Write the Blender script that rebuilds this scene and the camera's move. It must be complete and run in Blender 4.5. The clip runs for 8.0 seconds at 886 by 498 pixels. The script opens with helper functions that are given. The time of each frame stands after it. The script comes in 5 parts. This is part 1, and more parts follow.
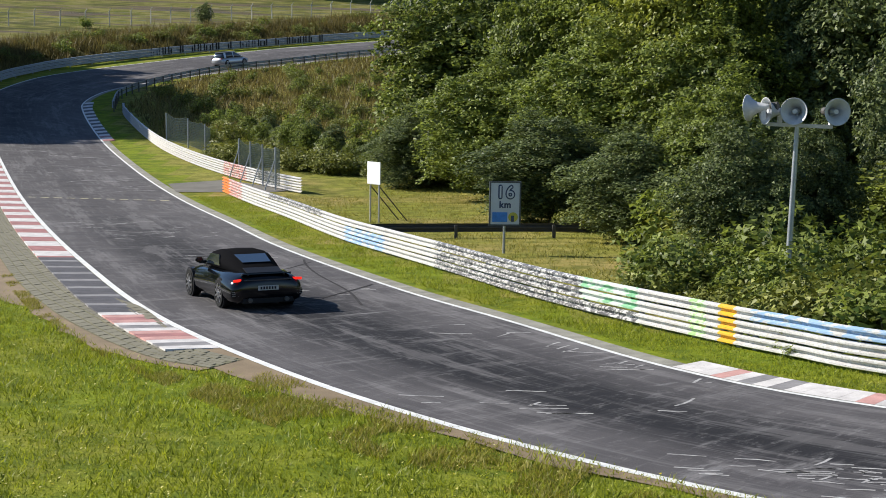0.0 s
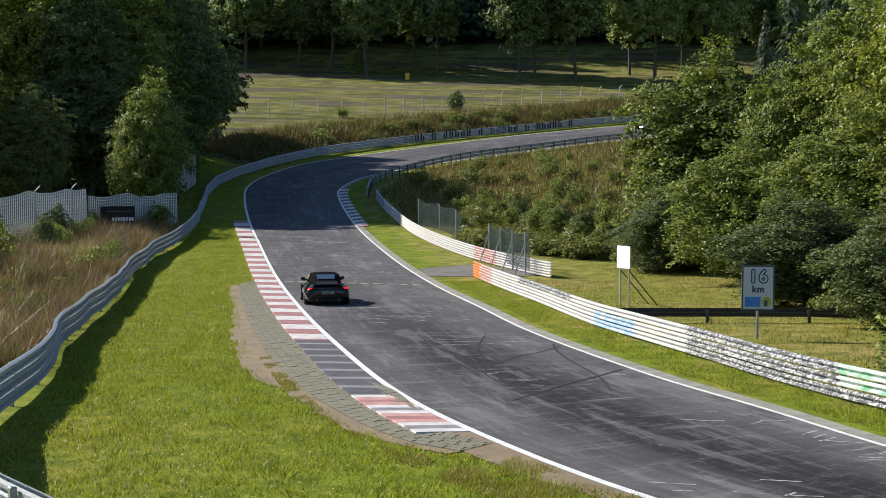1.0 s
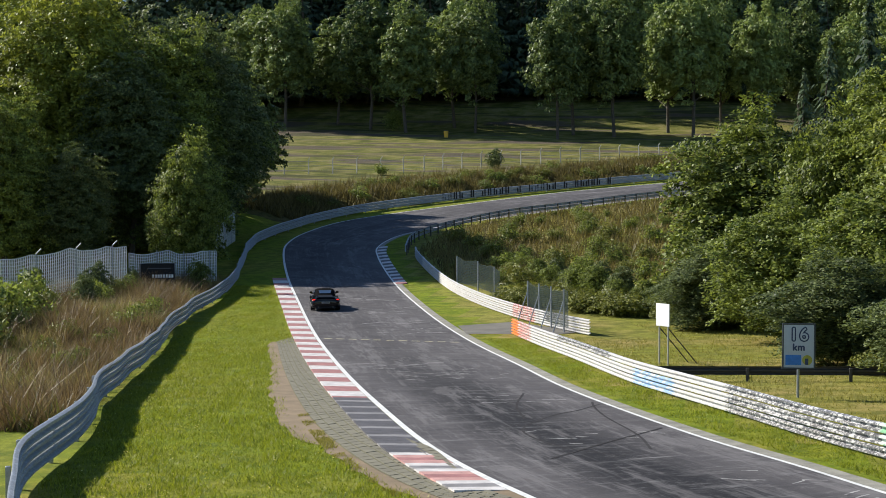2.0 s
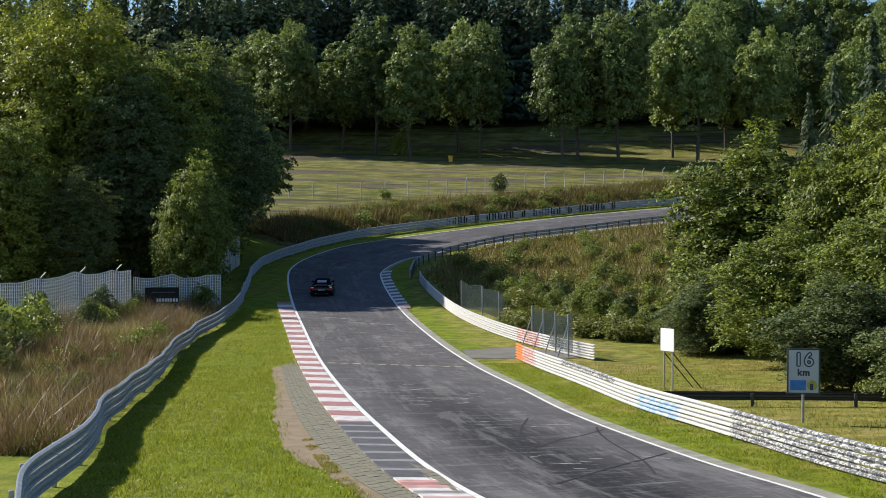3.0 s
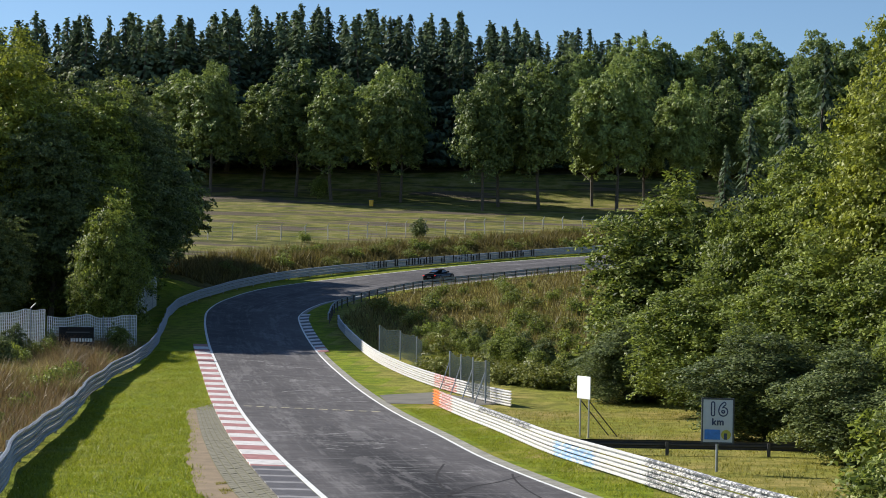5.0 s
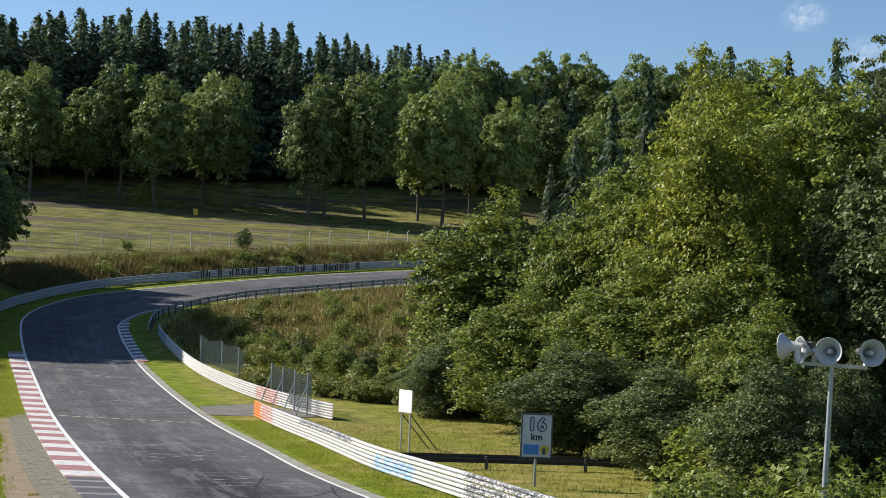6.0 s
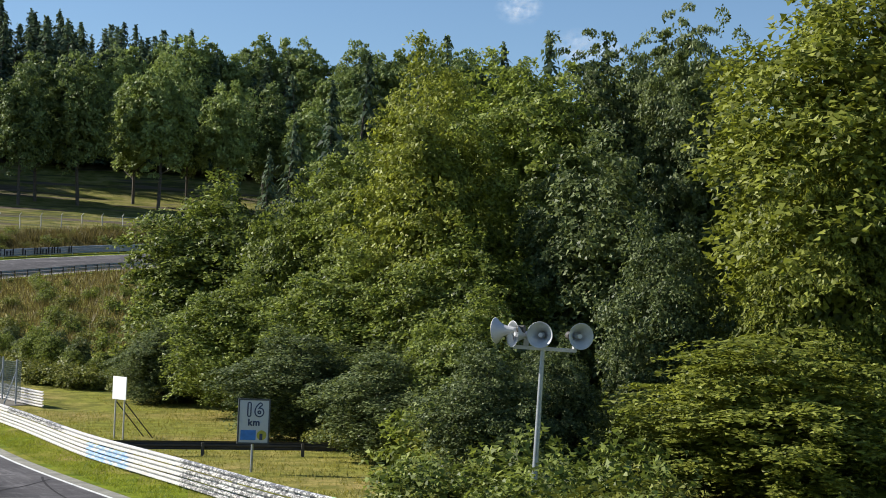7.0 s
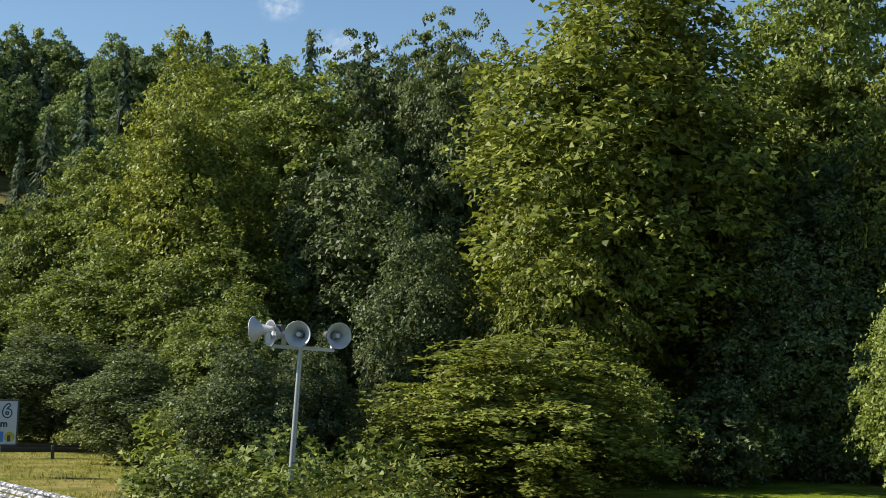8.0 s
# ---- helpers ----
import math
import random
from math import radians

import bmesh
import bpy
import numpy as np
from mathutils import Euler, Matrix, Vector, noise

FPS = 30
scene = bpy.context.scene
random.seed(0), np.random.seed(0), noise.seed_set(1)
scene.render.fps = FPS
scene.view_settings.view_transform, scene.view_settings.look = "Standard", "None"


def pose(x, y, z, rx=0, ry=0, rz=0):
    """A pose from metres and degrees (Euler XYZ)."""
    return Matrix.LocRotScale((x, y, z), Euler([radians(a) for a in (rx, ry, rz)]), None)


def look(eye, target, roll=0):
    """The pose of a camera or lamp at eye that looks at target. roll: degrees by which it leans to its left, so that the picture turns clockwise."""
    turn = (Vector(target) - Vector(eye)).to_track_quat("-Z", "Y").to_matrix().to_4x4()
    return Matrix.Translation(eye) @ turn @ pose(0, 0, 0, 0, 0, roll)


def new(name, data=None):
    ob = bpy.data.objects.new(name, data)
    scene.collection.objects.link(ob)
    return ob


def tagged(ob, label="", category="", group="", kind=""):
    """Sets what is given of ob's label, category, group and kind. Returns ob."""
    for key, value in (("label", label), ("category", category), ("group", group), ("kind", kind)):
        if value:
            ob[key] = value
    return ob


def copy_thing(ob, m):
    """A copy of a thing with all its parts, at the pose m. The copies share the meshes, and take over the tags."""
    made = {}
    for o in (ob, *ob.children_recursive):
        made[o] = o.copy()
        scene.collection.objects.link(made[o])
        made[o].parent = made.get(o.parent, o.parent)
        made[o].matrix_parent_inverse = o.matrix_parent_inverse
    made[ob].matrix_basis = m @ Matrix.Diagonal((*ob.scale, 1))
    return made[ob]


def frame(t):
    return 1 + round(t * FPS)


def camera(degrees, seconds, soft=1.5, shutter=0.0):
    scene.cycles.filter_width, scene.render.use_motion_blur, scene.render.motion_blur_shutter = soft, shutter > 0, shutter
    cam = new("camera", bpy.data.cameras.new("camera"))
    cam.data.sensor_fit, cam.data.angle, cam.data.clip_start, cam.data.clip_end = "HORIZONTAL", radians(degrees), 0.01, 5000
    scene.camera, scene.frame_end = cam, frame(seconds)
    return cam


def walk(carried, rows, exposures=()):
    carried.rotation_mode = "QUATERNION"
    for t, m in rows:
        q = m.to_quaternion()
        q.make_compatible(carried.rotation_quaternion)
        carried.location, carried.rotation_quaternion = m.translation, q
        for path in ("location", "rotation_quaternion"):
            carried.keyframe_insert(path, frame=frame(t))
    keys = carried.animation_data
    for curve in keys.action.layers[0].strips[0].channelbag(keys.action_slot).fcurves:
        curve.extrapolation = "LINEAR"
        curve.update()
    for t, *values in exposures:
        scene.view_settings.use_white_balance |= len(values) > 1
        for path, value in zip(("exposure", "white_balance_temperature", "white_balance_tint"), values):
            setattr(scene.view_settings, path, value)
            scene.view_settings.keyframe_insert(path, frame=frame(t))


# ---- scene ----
# A bend of a racing circuit seen from a spectator bank; the camera stands still and pans.
EYE = 5.1
cam = camera(31.42, 8.0, 0.9, 0.0)
TURNS = [
    (0.0, 0.00, -5.50, 0.00),
    (0.5, 6.37, -3.76, -0.35),
    (1.0, 9.06, -2.39, -0.57),
    (1.5, 10.11, -1.15, -0.68),
    (3.0, 10.59, 0.60, -0.45),
    (3.5, 10.59, 0.93, -0.51),
    (4.0, 10.35, 1.37, -0.71),
    (4.2, 10.15, 1.55, -0.64),
    (5.3, 6.07, 2.48, 0.95),
    (5.5, 4.84, 2.63, 1.17),
    (6.0, 1.31, 2.82, 1.57),
    (6.5, -3.56, 2.75, 1.38),
    (7.0, -8.93, 2.54, 1.42),
    (7.5, -13.65, 2.58, 1.59),
    (8.0, -17.69, 2.75, 1.65),
]
walk(cam, [(t, pose(0, 0, EYE) @ pose(0, 0, 0, 0, 0, yaw) @ pose(0, 0, 0, 90 + pitch) @ pose(0, 0, 0, 0, 0, roll)) for t, yaw, pitch, roll in TURNS])

# ---- light ----
SUN_FROM = Vector((-0.88, 0.34, 0.60)).normalized()
sun = new("sun", bpy.data.lights.new("sun", "SUN"))
sun.data.energy, sun.data.angle, sun.data.color = 5.6, radians(0.6), (1.0, 0.95, 0.86)
sun.matrix_world = look(SUN_FROM * 100, (0, 0, 0))
world = bpy.data.worlds.new("sky")
scene.world = world
world.use_nodes = True
wn = world.node_tree
sky = wn.nodes.new("ShaderNodeTexSky")
sky.sky_type, sky.sun_disc = "NISHITA", False
sky.sun_elevation = math.asin(SUN_FROM.z)
sky.sun_rotation = math.atan2(SUN_FROM.x, SUN_FROM.y)
sky.air_density, sky.dust_density, sky.ozone_density = 1.0, 0.1, 4.5
wn.links.new(sky.outputs[0], wn.nodes["Background"].inputs[0])
wn.nodes["Background"].inputs[1].default_value = 0.087
scene.view_settings.exposure = 0.53

# ---- materials ----
def material(name, rough=0.8, metal=0.0):
    m = bpy.data.materials.new(name)
    m.use_nodes = True
    b = m.node_tree.nodes["Principled BSDF"]
    b.inputs["Roughness"].default_value, b.inputs["Metallic"].default_value = rough, metal
    return m, m.node_tree, b


def node(nt, kind, **values):
    n = nt.nodes.new(kind)
    for k, v in values.items():
        n.inputs[k.replace("_", " ")].default_value = v
    return n


def noise_at(nt, scale, detail=4.0, vec=None, rough=0.6):
    n = node(nt, "ShaderNodeTexNoise", Scale=scale, Detail=detail, Roughness=rough)
    if vec is None:
        g = nt.nodes.get("where") or nt.nodes.new("ShaderNodeNewGeometry")
        g.name = "where"
        vec = g.outputs["Position"]
    nt.links.new(vec, n.inputs["Vector"])
    return n.outputs["Fac"]


def ramp(nt, fac, stops):
    r = nt.nodes.new("ShaderNodeValToRGB")
    e = r.color_ramp.elements
    while len(e) < len(stops):
        e.new(0.5)
    for el, (p, c) in zip(e, stops):
        el.position, el.color = p, (*c, 1) if len(c) == 3 else c
    nt.links.new(fac, r.inputs[0])
    return r.outputs[0]


def mixc(nt, fac, a, b, how="MIX"):
    m = nt.nodes.new("ShaderNodeMix")
    m.data_type, m.blend_type = "RGBA", how
    for s, v in ((0, fac), (6, a), (7, b)):
        if isinstance(v, (int, float)):
            m.inputs[s].default_value = v
        elif isinstance(v, tuple):
            m.inputs[s].default_value = (*v, 1)
        else:
            nt.links.new(v, m.inputs[s])
    return m.outputs[2]


def math_n(nt, op, a, b=0.0, c=None):
    m = nt.nodes.new("ShaderNodeMath")
    m.operation = op
    for i, v in enumerate((a, b) if c is None else (a, b, c)):
        if isinstance(v, (int, float)):
            m.inputs[i].default_value = v
        else:
            nt.links.new(v, m.inputs[i])
    return m.outputs[0]


def bump(nt, b, height, strength=0.4, dist=0.02):
    n = node(nt, "ShaderNodeBump", Strength=strength, Distance=dist)
    nt.links.new(height, n.inputs["Height"])
    nt.links.new(n.outputs[0], b.inputs["Normal"])


def plain(name, c, rough=0.6, metal=0.0, vary=0.25, scale=6.0, fine=60.0, relief=0.15):
    """A paint, metal or mineral surface: its colour, broken up at two scales."""
    m, nt, b = material(name, rough, metal)
    f = math_n(nt, "MULTIPLY_ADD", noise_at(nt, fine, 3), 0.4, math_n(nt, "MULTIPLY", noise_at(nt, scale, 5), 0.6))
    lo, hi = tuple(v * (1 - vary) for v in c), tuple(min(1, v * (1 + vary)) for v in c)
    nt.links.new(ramp(nt, f, [(0.3, lo), (0.7, hi)]), b.inputs["Base Color"])
    if relief:
        bump(nt, b, f, relief, 0.01)
    return m


def dull(m, amount):
    m.node_tree.nodes["Principled BSDF"].inputs["Specular IOR Level"].default_value = amount
    return m


def island_random(nt):
    return nt.nodes.new("ShaderNodeNewGeometry").outputs["Random Per Island"]


def foliage(name, dark, light, back=0.20, tone=0.22):
    """Leaves: each of its own green, the whole plant a little apart from its neighbours."""
    m, nt, b = material(name, 0.5)
    b.inputs["Specular IOR Level"].default_value = 0.22
    obj = nt.nodes.new("ShaderNodeObjectInfo").outputs["Random"]
    leaf = island_random(nt)
    f = math_n(nt, "MULTIPLY_ADD", obj, tone, math_n(nt, "MULTIPLY", leaf, 1 - tone))
    c = ramp(nt, f, [(0.05, dark), (0.95, light)])
    nt.links.new(c, b.inputs["Base Color"])
    t = nt.nodes.new("ShaderNodeBsdfTranslucent")
    nt.links.new(mixc(nt, 0.5, c, (1.0, 1.0, 0.4), "MULTIPLY"), t.inputs["Color"])
    mx = nt.nodes.new("ShaderNodeMixShader")
    mx.inputs[0].default_value = back
    nt.links.new(b.outputs[0], mx.inputs[1])
    nt.links.new(t.outputs[0], mx.inputs[2])
    nt.links.new(mx.outputs[0], nt.nodes["Material Output"].inputs["Surface"])
    return m


def grass_material(name, g0, g1, d0, d1, shade):
    m, nt, b = material(name, 0.9)
    b.inputs["Specular IOR Level"].default_value = 0.1
    a = noise_at(nt, 0.12, 5)
    f = noise_at(nt, 9.0, 5)
    c1 = ramp(nt, f, [(0.3, g0), (0.7, g1)])
    c2 = ramp(nt, f, [(0.3, d0), (0.7, d1)])
    c = mixc(nt, ramp(nt, a, [(0.42, (0, 0, 0)), (0.66, (1, 1, 1))]), c1, c2)
    mid = noise_at(nt, 1.1, 5)
    c = mixc(nt, math_n(nt, "MULTIPLY", ramp(nt, mid, [(0.40, (1, 1, 1)), (0.58, (0, 0, 0))]), 0.75), c, shade)
    nt.links.new(c, b.inputs["Base Color"])
    bump(nt, b, noise_at(nt, 25.0, 4), 0.8, 0.06)
    return m


def field_material():
    m, nt, b = material("stubble_field", 0.95)
    b.inputs["Specular IOR Level"].default_value = 0.1
    f = noise_at(nt, 0.35, 6)
    c = ramp(nt, f, [(0.35, (0.088, 0.100, 0.018)), (0.5, (0.165, 0.162, 0.038)), (0.62, (0.23, 0.20, 0.075))])
    mp = nt.nodes.new("ShaderNodeMapping")
    mp.inputs["Scale"].default_value = (0.035, 0.17, 0.05)
    nt.links.new(nt.nodes["where"].outputs["Position"], mp.inputs["Vector"])
    band = noise_at(nt, 1.0, 3, mp.outputs[0])
    c = mixc(nt, ramp(nt, band, [(0.52, (0, 0, 0)), (0.57, (1, 1, 1))]), c, (0.115, 0.092, 0.066))
    mq = nt.nodes.new("ShaderNodeMapping")
    mq.inputs["Scale"].default_value = (0.07, 0.42, 0.10)
    mq.inputs["Rotation"].default_value = (0, 0, radians(-14))
    nt.links.new(nt.nodes["where"].outputs["Position"], mq.inputs["Vector"])
    c = mixc(nt, ramp(nt, noise_at(nt, 1.0, 4, mq.outputs[0]), [(0.53, (0, 0, 0)), (0.60, (0.85, 0.85, 0.85))]), c, (0.055, 0.060, 0.020))
    nt.links.new(c, b.inputs["Base Color"])
    bump(nt, b, noise_at(nt, 3.0, 5), 0.8, 0.3)
    return m


def asphalt_material():
    """Old track asphalt in metres along (u) and across (v): paint remains, a rubbered line, patches."""
    m, nt, b = material("asphalt", 0.85)
    b.inputs["Specular IOR Level"].default_value = 0.12
    uv = nt.nodes.new("ShaderNodeUVMap").outputs[0]
    sep = nt.nodes.new("ShaderNodeSeparateXYZ")
    nt.links.new(uv, sep.inputs[0])
    u, v = sep.outputs[0], sep.outputs[1]

    def stretched(su, sv):
        s = node(nt, "ShaderNodeCombineXYZ")
        nt.links.new(math_n(nt, "MULTIPLY", u, su), s.inputs[0])
        nt.links.new(math_n(nt, "MULTIPLY", v, sv), s.inputs[1])
        return s.outputs[0]

    grain = noise_at(nt, 70.0, 2)
    patch = noise_at(nt, 0.35, 5)
    f = math_n(nt, "MULTIPLY_ADD", grain, 0.5, math_n(nt, "MULTIPLY", patch, 0.5))
    c = ramp(nt, f, [(0.35, (0.052, 0.049, 0.053)), (0.65, (0.124, 0.117, 0.119))])
    # rubber laid along the driven line
    rub = math_n(nt, "SUBTRACT", v, math_n(nt, "MULTIPLY_ADD", math_n(nt, "SINE", math_n(nt, "MULTIPLY", u, 0.035)), 0.10, 0.40))
    rub = math_n(nt, "ABSOLUTE", rub)
    rub = math_n(nt, "ADD", rub, math_n(nt, "MULTIPLY", noise_at(nt, 1.0, 4, stretched(0.15, 9.0)), 0.25))
    laid = math_n(nt, "ABSOLUTE", math_n(nt, "SUBTRACT", math_n(nt, "MULTIPLY", u, 0.004), 0.208))
    laid = ramp(nt, laid, [(0.06, (1, 1, 1)), (0.16, (0.25, 0.25, 0.25))])
    c = mixc(nt, math_n(nt, "MULTIPLY", ramp(nt, rub, [(0.20, (1, 1, 1)), (0.46, (0, 0, 0))]), laid), c, (0.020, 0.020, 0.023))
    # worn-off writing: short strokes that lie across the track
    w = noise_at(nt, 1.0, 6, stretched(1.7, 2.6), 0.75)
    zone = noise_at(nt, 1.0, 2, stretched(0.10, 0.8))
    w = math_n(nt, "MULTIPLY", ramp(nt, w, [(0.56, (0, 0, 0)), (0.66, (1, 1, 1))]), ramp(nt, zone, [(0.40, (0, 0, 0)), (0.55, (1, 1, 1))]))
    c = mixc(nt, math_n(nt, "MULTIPLY", w, 0.32), c, (0.38, 0.37, 0.37))
    # pale scuffs drawn out along the track, and cross seams
    s = noise_at(nt, 1.0, 3, stretched(0.22, 26.0), 0.7)
    c = mixc(nt, math_n(nt, "MULTIPLY", ramp(nt, s, [(0.55, (0, 0, 0)), (0.72, (1, 1, 1))]), 0.28), c, (0.24, 0.23, 0.23))
    for su, sv, lo, amount in ((0.10, 6.0, 0.52, 0.22), (0.9, 2.2, 0.55, 0.15), (3.4, 9.0, 0.57, 0.24), (7.0, 5.0, 0.60, 0.20), (0.5, 60.0, 0.60, 0.16)):
        y = noise_at(nt, 1.0, 5, stretched(su, sv), 0.8)
        c = mixc(nt, math_n(nt, "MULTIPLY", ramp(nt, y, [(lo, (0, 0, 0)), (lo + 0.07, (1, 1, 1))]), amount), c, (0.30, 0.285, 0.285))
    x = noise_at(nt, 1.0, 3, stretched(2.2, 1.4), 0.7)
    c = mixc(nt, math_n(nt, "MULTIPLY", ramp(nt, x, [(0.56, (0, 0, 0)), (0.70, (1, 1, 1))]), 0.12), c, (0.27, 0.26, 0.26))
    nt.links.new(c, b.inputs["Base Color"])
    bump(nt, b, grain, 0.35, 0.01)
    return m


def rail_paint(name, c, mark, amount, scale=(3.2, 3.2, 9.0)):
    """Painted steel with scuffs and daubed strokes of a second colour."""
    m, nt, b = material(name, 0.5)
    g = nt.nodes.new("ShaderNodeNewGeometry")
    mp = nt.nodes.new("ShaderNodeMapping")
    mp.inputs["Scale"].default_value = scale
    nt.links.new(g.outputs["Position"], mp.inputs["Vector"])
    n = noise_at(nt, 1.0, 4, mp.outputs[0])
    d = noise_at(nt, 22.0, 4)
    base = ramp(nt, d, [(0.34, tuple(v * 0.55 for v in c)), (0.48, c)])
    base = mixc(nt, ramp(nt, noise_at(nt, 2.3, 5), [(0.50, (0, 0, 0)), (0.72, (0.7, 0.7, 0.7))]), base, tuple(v * w for v, w in zip(c, (0.72, 0.66, 0.60))))
    k = 0.10 * amount
    col = mixc(nt, ramp(nt, n, [(0.46 - k, (0, 0, 0)), (0.50 - k * 0.8, (0.9, 0.9, 0.9)), (0.50 + k * 0.8, (0.9, 0.9, 0.9)), (0.54 + k, (0, 0, 0))]), base, mark)
    nt.links.new(col, b.inputs["Base Color"])
    bump(nt, b, d, 0.15, 0.01)
    return m


MEADOW = grass_material("mown_grass", (0.12, 0.17, 0.008), (0.25, 0.29, 0.018), (0.19, 0.18, 0.022), (0.33, 0.29, 0.055), (0.085, 0.125, 0.009))
DRY_MEADOW = grass_material("dry_meadow", (0.15, 0.17, 0.022), (0.32, 0.31, 0.055), (0.26, 0.20, 0.06), (0.40, 0.31, 0.12), (0.11, 0.12, 0.02))
ROUGH_BANK = grass_material("rough_bank", (0.07, 0.075, 0.018), (0.17, 0.14, 0.045), (0.11, 0.085, 0.035), (0.22, 0.165, 0.07), (0.05, 0.05, 0.014))
FIELD, ASPHALT = field_material(), asphalt_material()
LINE = plain("line_paint", (0.66, 0.66, 0.64), 0.7, vary=0.3, scale=3.0)
KERB_PINK = plain("kerb_faded_red", (0.50, 0.27, 0.24), 0.7, vary=0.4, scale=2.0)
KERB_RED = plain("kerb_red", (0.33, 0.145, 0.135), 0.7, vary=0.45, scale=2.0)
KERB_WHITE = plain("kerb_white", (0.58, 0.55, 0.53), 0.7, vary=0.4, scale=2.0)
KERB_RUBBER = plain("kerb_rubbered", (0.075, 0.07, 0.075), 0.7, vary=0.5, scale=2.0)
KERB_GREY = plain("kerb_worn", (0.22, 0.21, 0.21), 0.7, vary=0.5, scale=2.0)
PAVER = plain("paver_concrete", (0.165, 0.152, 0.105), 0.9, vary=0.3, scale=1.5)
EARTH = plain("bare_earth", (0.20, 0.145, 0.085), 0.95, vary=0.4, scale=1.2, relief=0.5)
OLD_TARMAC = plain("old_tarmac", (0.13, 0.12, 0.10), 0.9, vary=0.4, scale=0.8)
JOINT = plain("mossy_joint", (0.125, 0.118, 0.062), 0.95, vary=0.4, scale=2.0, relief=0.5)
CONCRETE = plain("edge_concrete", (0.235, 0.225, 0.185), 0.9, vary=0.55, scale=1.6)
RAIL_WHITE = rail_paint("rail_white", (0.64, 0.63, 0.61), (0.50, 0.48, 0.47), 0.25)
RAIL_BLACK = rail_paint("rail_black_strokes", (0.64, 0.63, 0.62), (0.05, 0.05, 0.06), 0.42, (4.6, 4.6, 3.6))
RAIL_BLUE = rail_paint("rail_blue_daub", (0.64, 0.64, 0.63), (0.26, 0.42, 0.64), 0.6, (1.8, 1.8, 4.0))
RAIL_GREEN = rail_paint("rail_green_daub", (0.24, 0.52, 0.30), (0.62, 0.64, 0.61), 0.6, (1.2, 1.2, 3.0))
RAIL_RED = rail_paint("rail_red_daub", (0.64, 0.62, 0.60), (0.50, 0.16, 0.13), 0.45, (3, 3, 5))
RAIL_ORANGE = rail_paint("rail_orange", (0.88, 0.22, 0.015), (0.6, 0.2, 0.06), 0.2)
RAIL_YELLOW = rail_paint("rail_yellow", (0.85, 0.50, 0.03), (0.7, 0.4, 0.05), 0.3)
RAIL_LIME = rail_paint("rail_lime", (0.40, 0.62, 0.26), (0.62, 0.66, 0.55), 0.45)
STEEL = rail_paint("galvanised_steel", (0.40, 0.43, 0.46), (0.27, 0.29, 0.31), 0.5)
STEEL_DARK = plain("weathered_dark_steel", (0.07, 0.065, 0.06), 0.6, 0.2)
STEEL_GREY = plain("grey_steel", (0.34, 0.36, 0.38), 0.45, 0.6)
WHITE_SHEET = plain("white_sheet", (0.82, 0.82, 0.80), 0.5, vary=0.06)
NET = plain("green_netting", (0.11, 0.145, 0.135), 0.8)
NET_LIGHT = plain("grey_netting", (0.66, 0.67, 0.68), 0.7)
POST_PALE = plain("pale_concrete_post", (0.46, 0.44, 0.40), 0.85)
BARK = plain("bark", (0.085, 0.07, 0.055), 0.95, vary=0.5, scale=3.0, relief=0.6)
HORN = plain("horn_grey_plastic", (0.45, 0.46, 0.48), 0.45, vary=0.15)
BLACK = dull(plain("black_plastic", (0.010, 0.010, 0.012), 0.5), 0.2)
LEAF = foliage("leaves_mid", (0.042, 0.062, 0.015), (0.345, 0.405, 0.090), 0.36)
LEAF_WARM = foliage("leaves_yellowish", (0.074, 0.092, 0.016), (0.375, 0.405, 0.072), 0.36)
LEAF_DEEP = foliage("leaves_deep", (0.038, 0.056, 0.023), (0.225, 0.270, 0.100), 0.32)
# Far foliage: bluish distance haze is mixed into these two leaf colours.
LEAF_PARK = foliage("leaves_parkland", (0.060, 0.092, 0.036), (0.320, 0.390, 0.130), 0.3, 0.45)
NEEDLE = foliage("needles", (0.028, 0.048, 0.034), (0.165, 0.215, 0.122), 0.25, 0.45)
dull(NEEDLE, 0.04)
SHRUB = foliage("shrub_leaves", (0.070, 0.085, 0.016), (0.290, 0.300, 0.062))
STRAW = foliage("dry_grass", (0.17, 0.13, 0.05), (0.50, 0.40, 0.19), 0.3, 0.1)
BROWN_SEED = foliage("brown_seed_grass", (0.090, 0.058, 0.030), (0.31, 0.215, 0.115), 0.3, 0.1)
BANK_STRAW = foliage("dark_bank_grass", (0.060, 0.052, 0.016), (0.26, 0.205, 0.075), 0.3, 0.1)
BLADE_DRY = foliage("meadow_blades", (0.15, 0.155, 0.022), (0.42, 0.36, 0.09), 0.35, 0.1)
BLADE = foliage("grass_blades", (0.090, 0.125, 0.006), (0.39, 0.415, 0.042), 0.4, 0.1)
PETAL = foliage("petals", (0.6, 0.5, 0.03), (0.8, 0.75, 0.35), 0.3, 0.1)

# ---- plan and ground ----
def smooth(a, b, v):
    t = min(1.0, max(0.0, (v - a) / (b - a)))
    return t * t * (3 - 2 * t)


def level(y):
    """Height of the track: flat, then a dip's far side that climbs steadily."""
    if y < 70:
        return 0.0
    return 0.00086 * (y - 70) ** 2 if y < 138 else 3.98 + 0.112 * (min(y, 420) - 138)


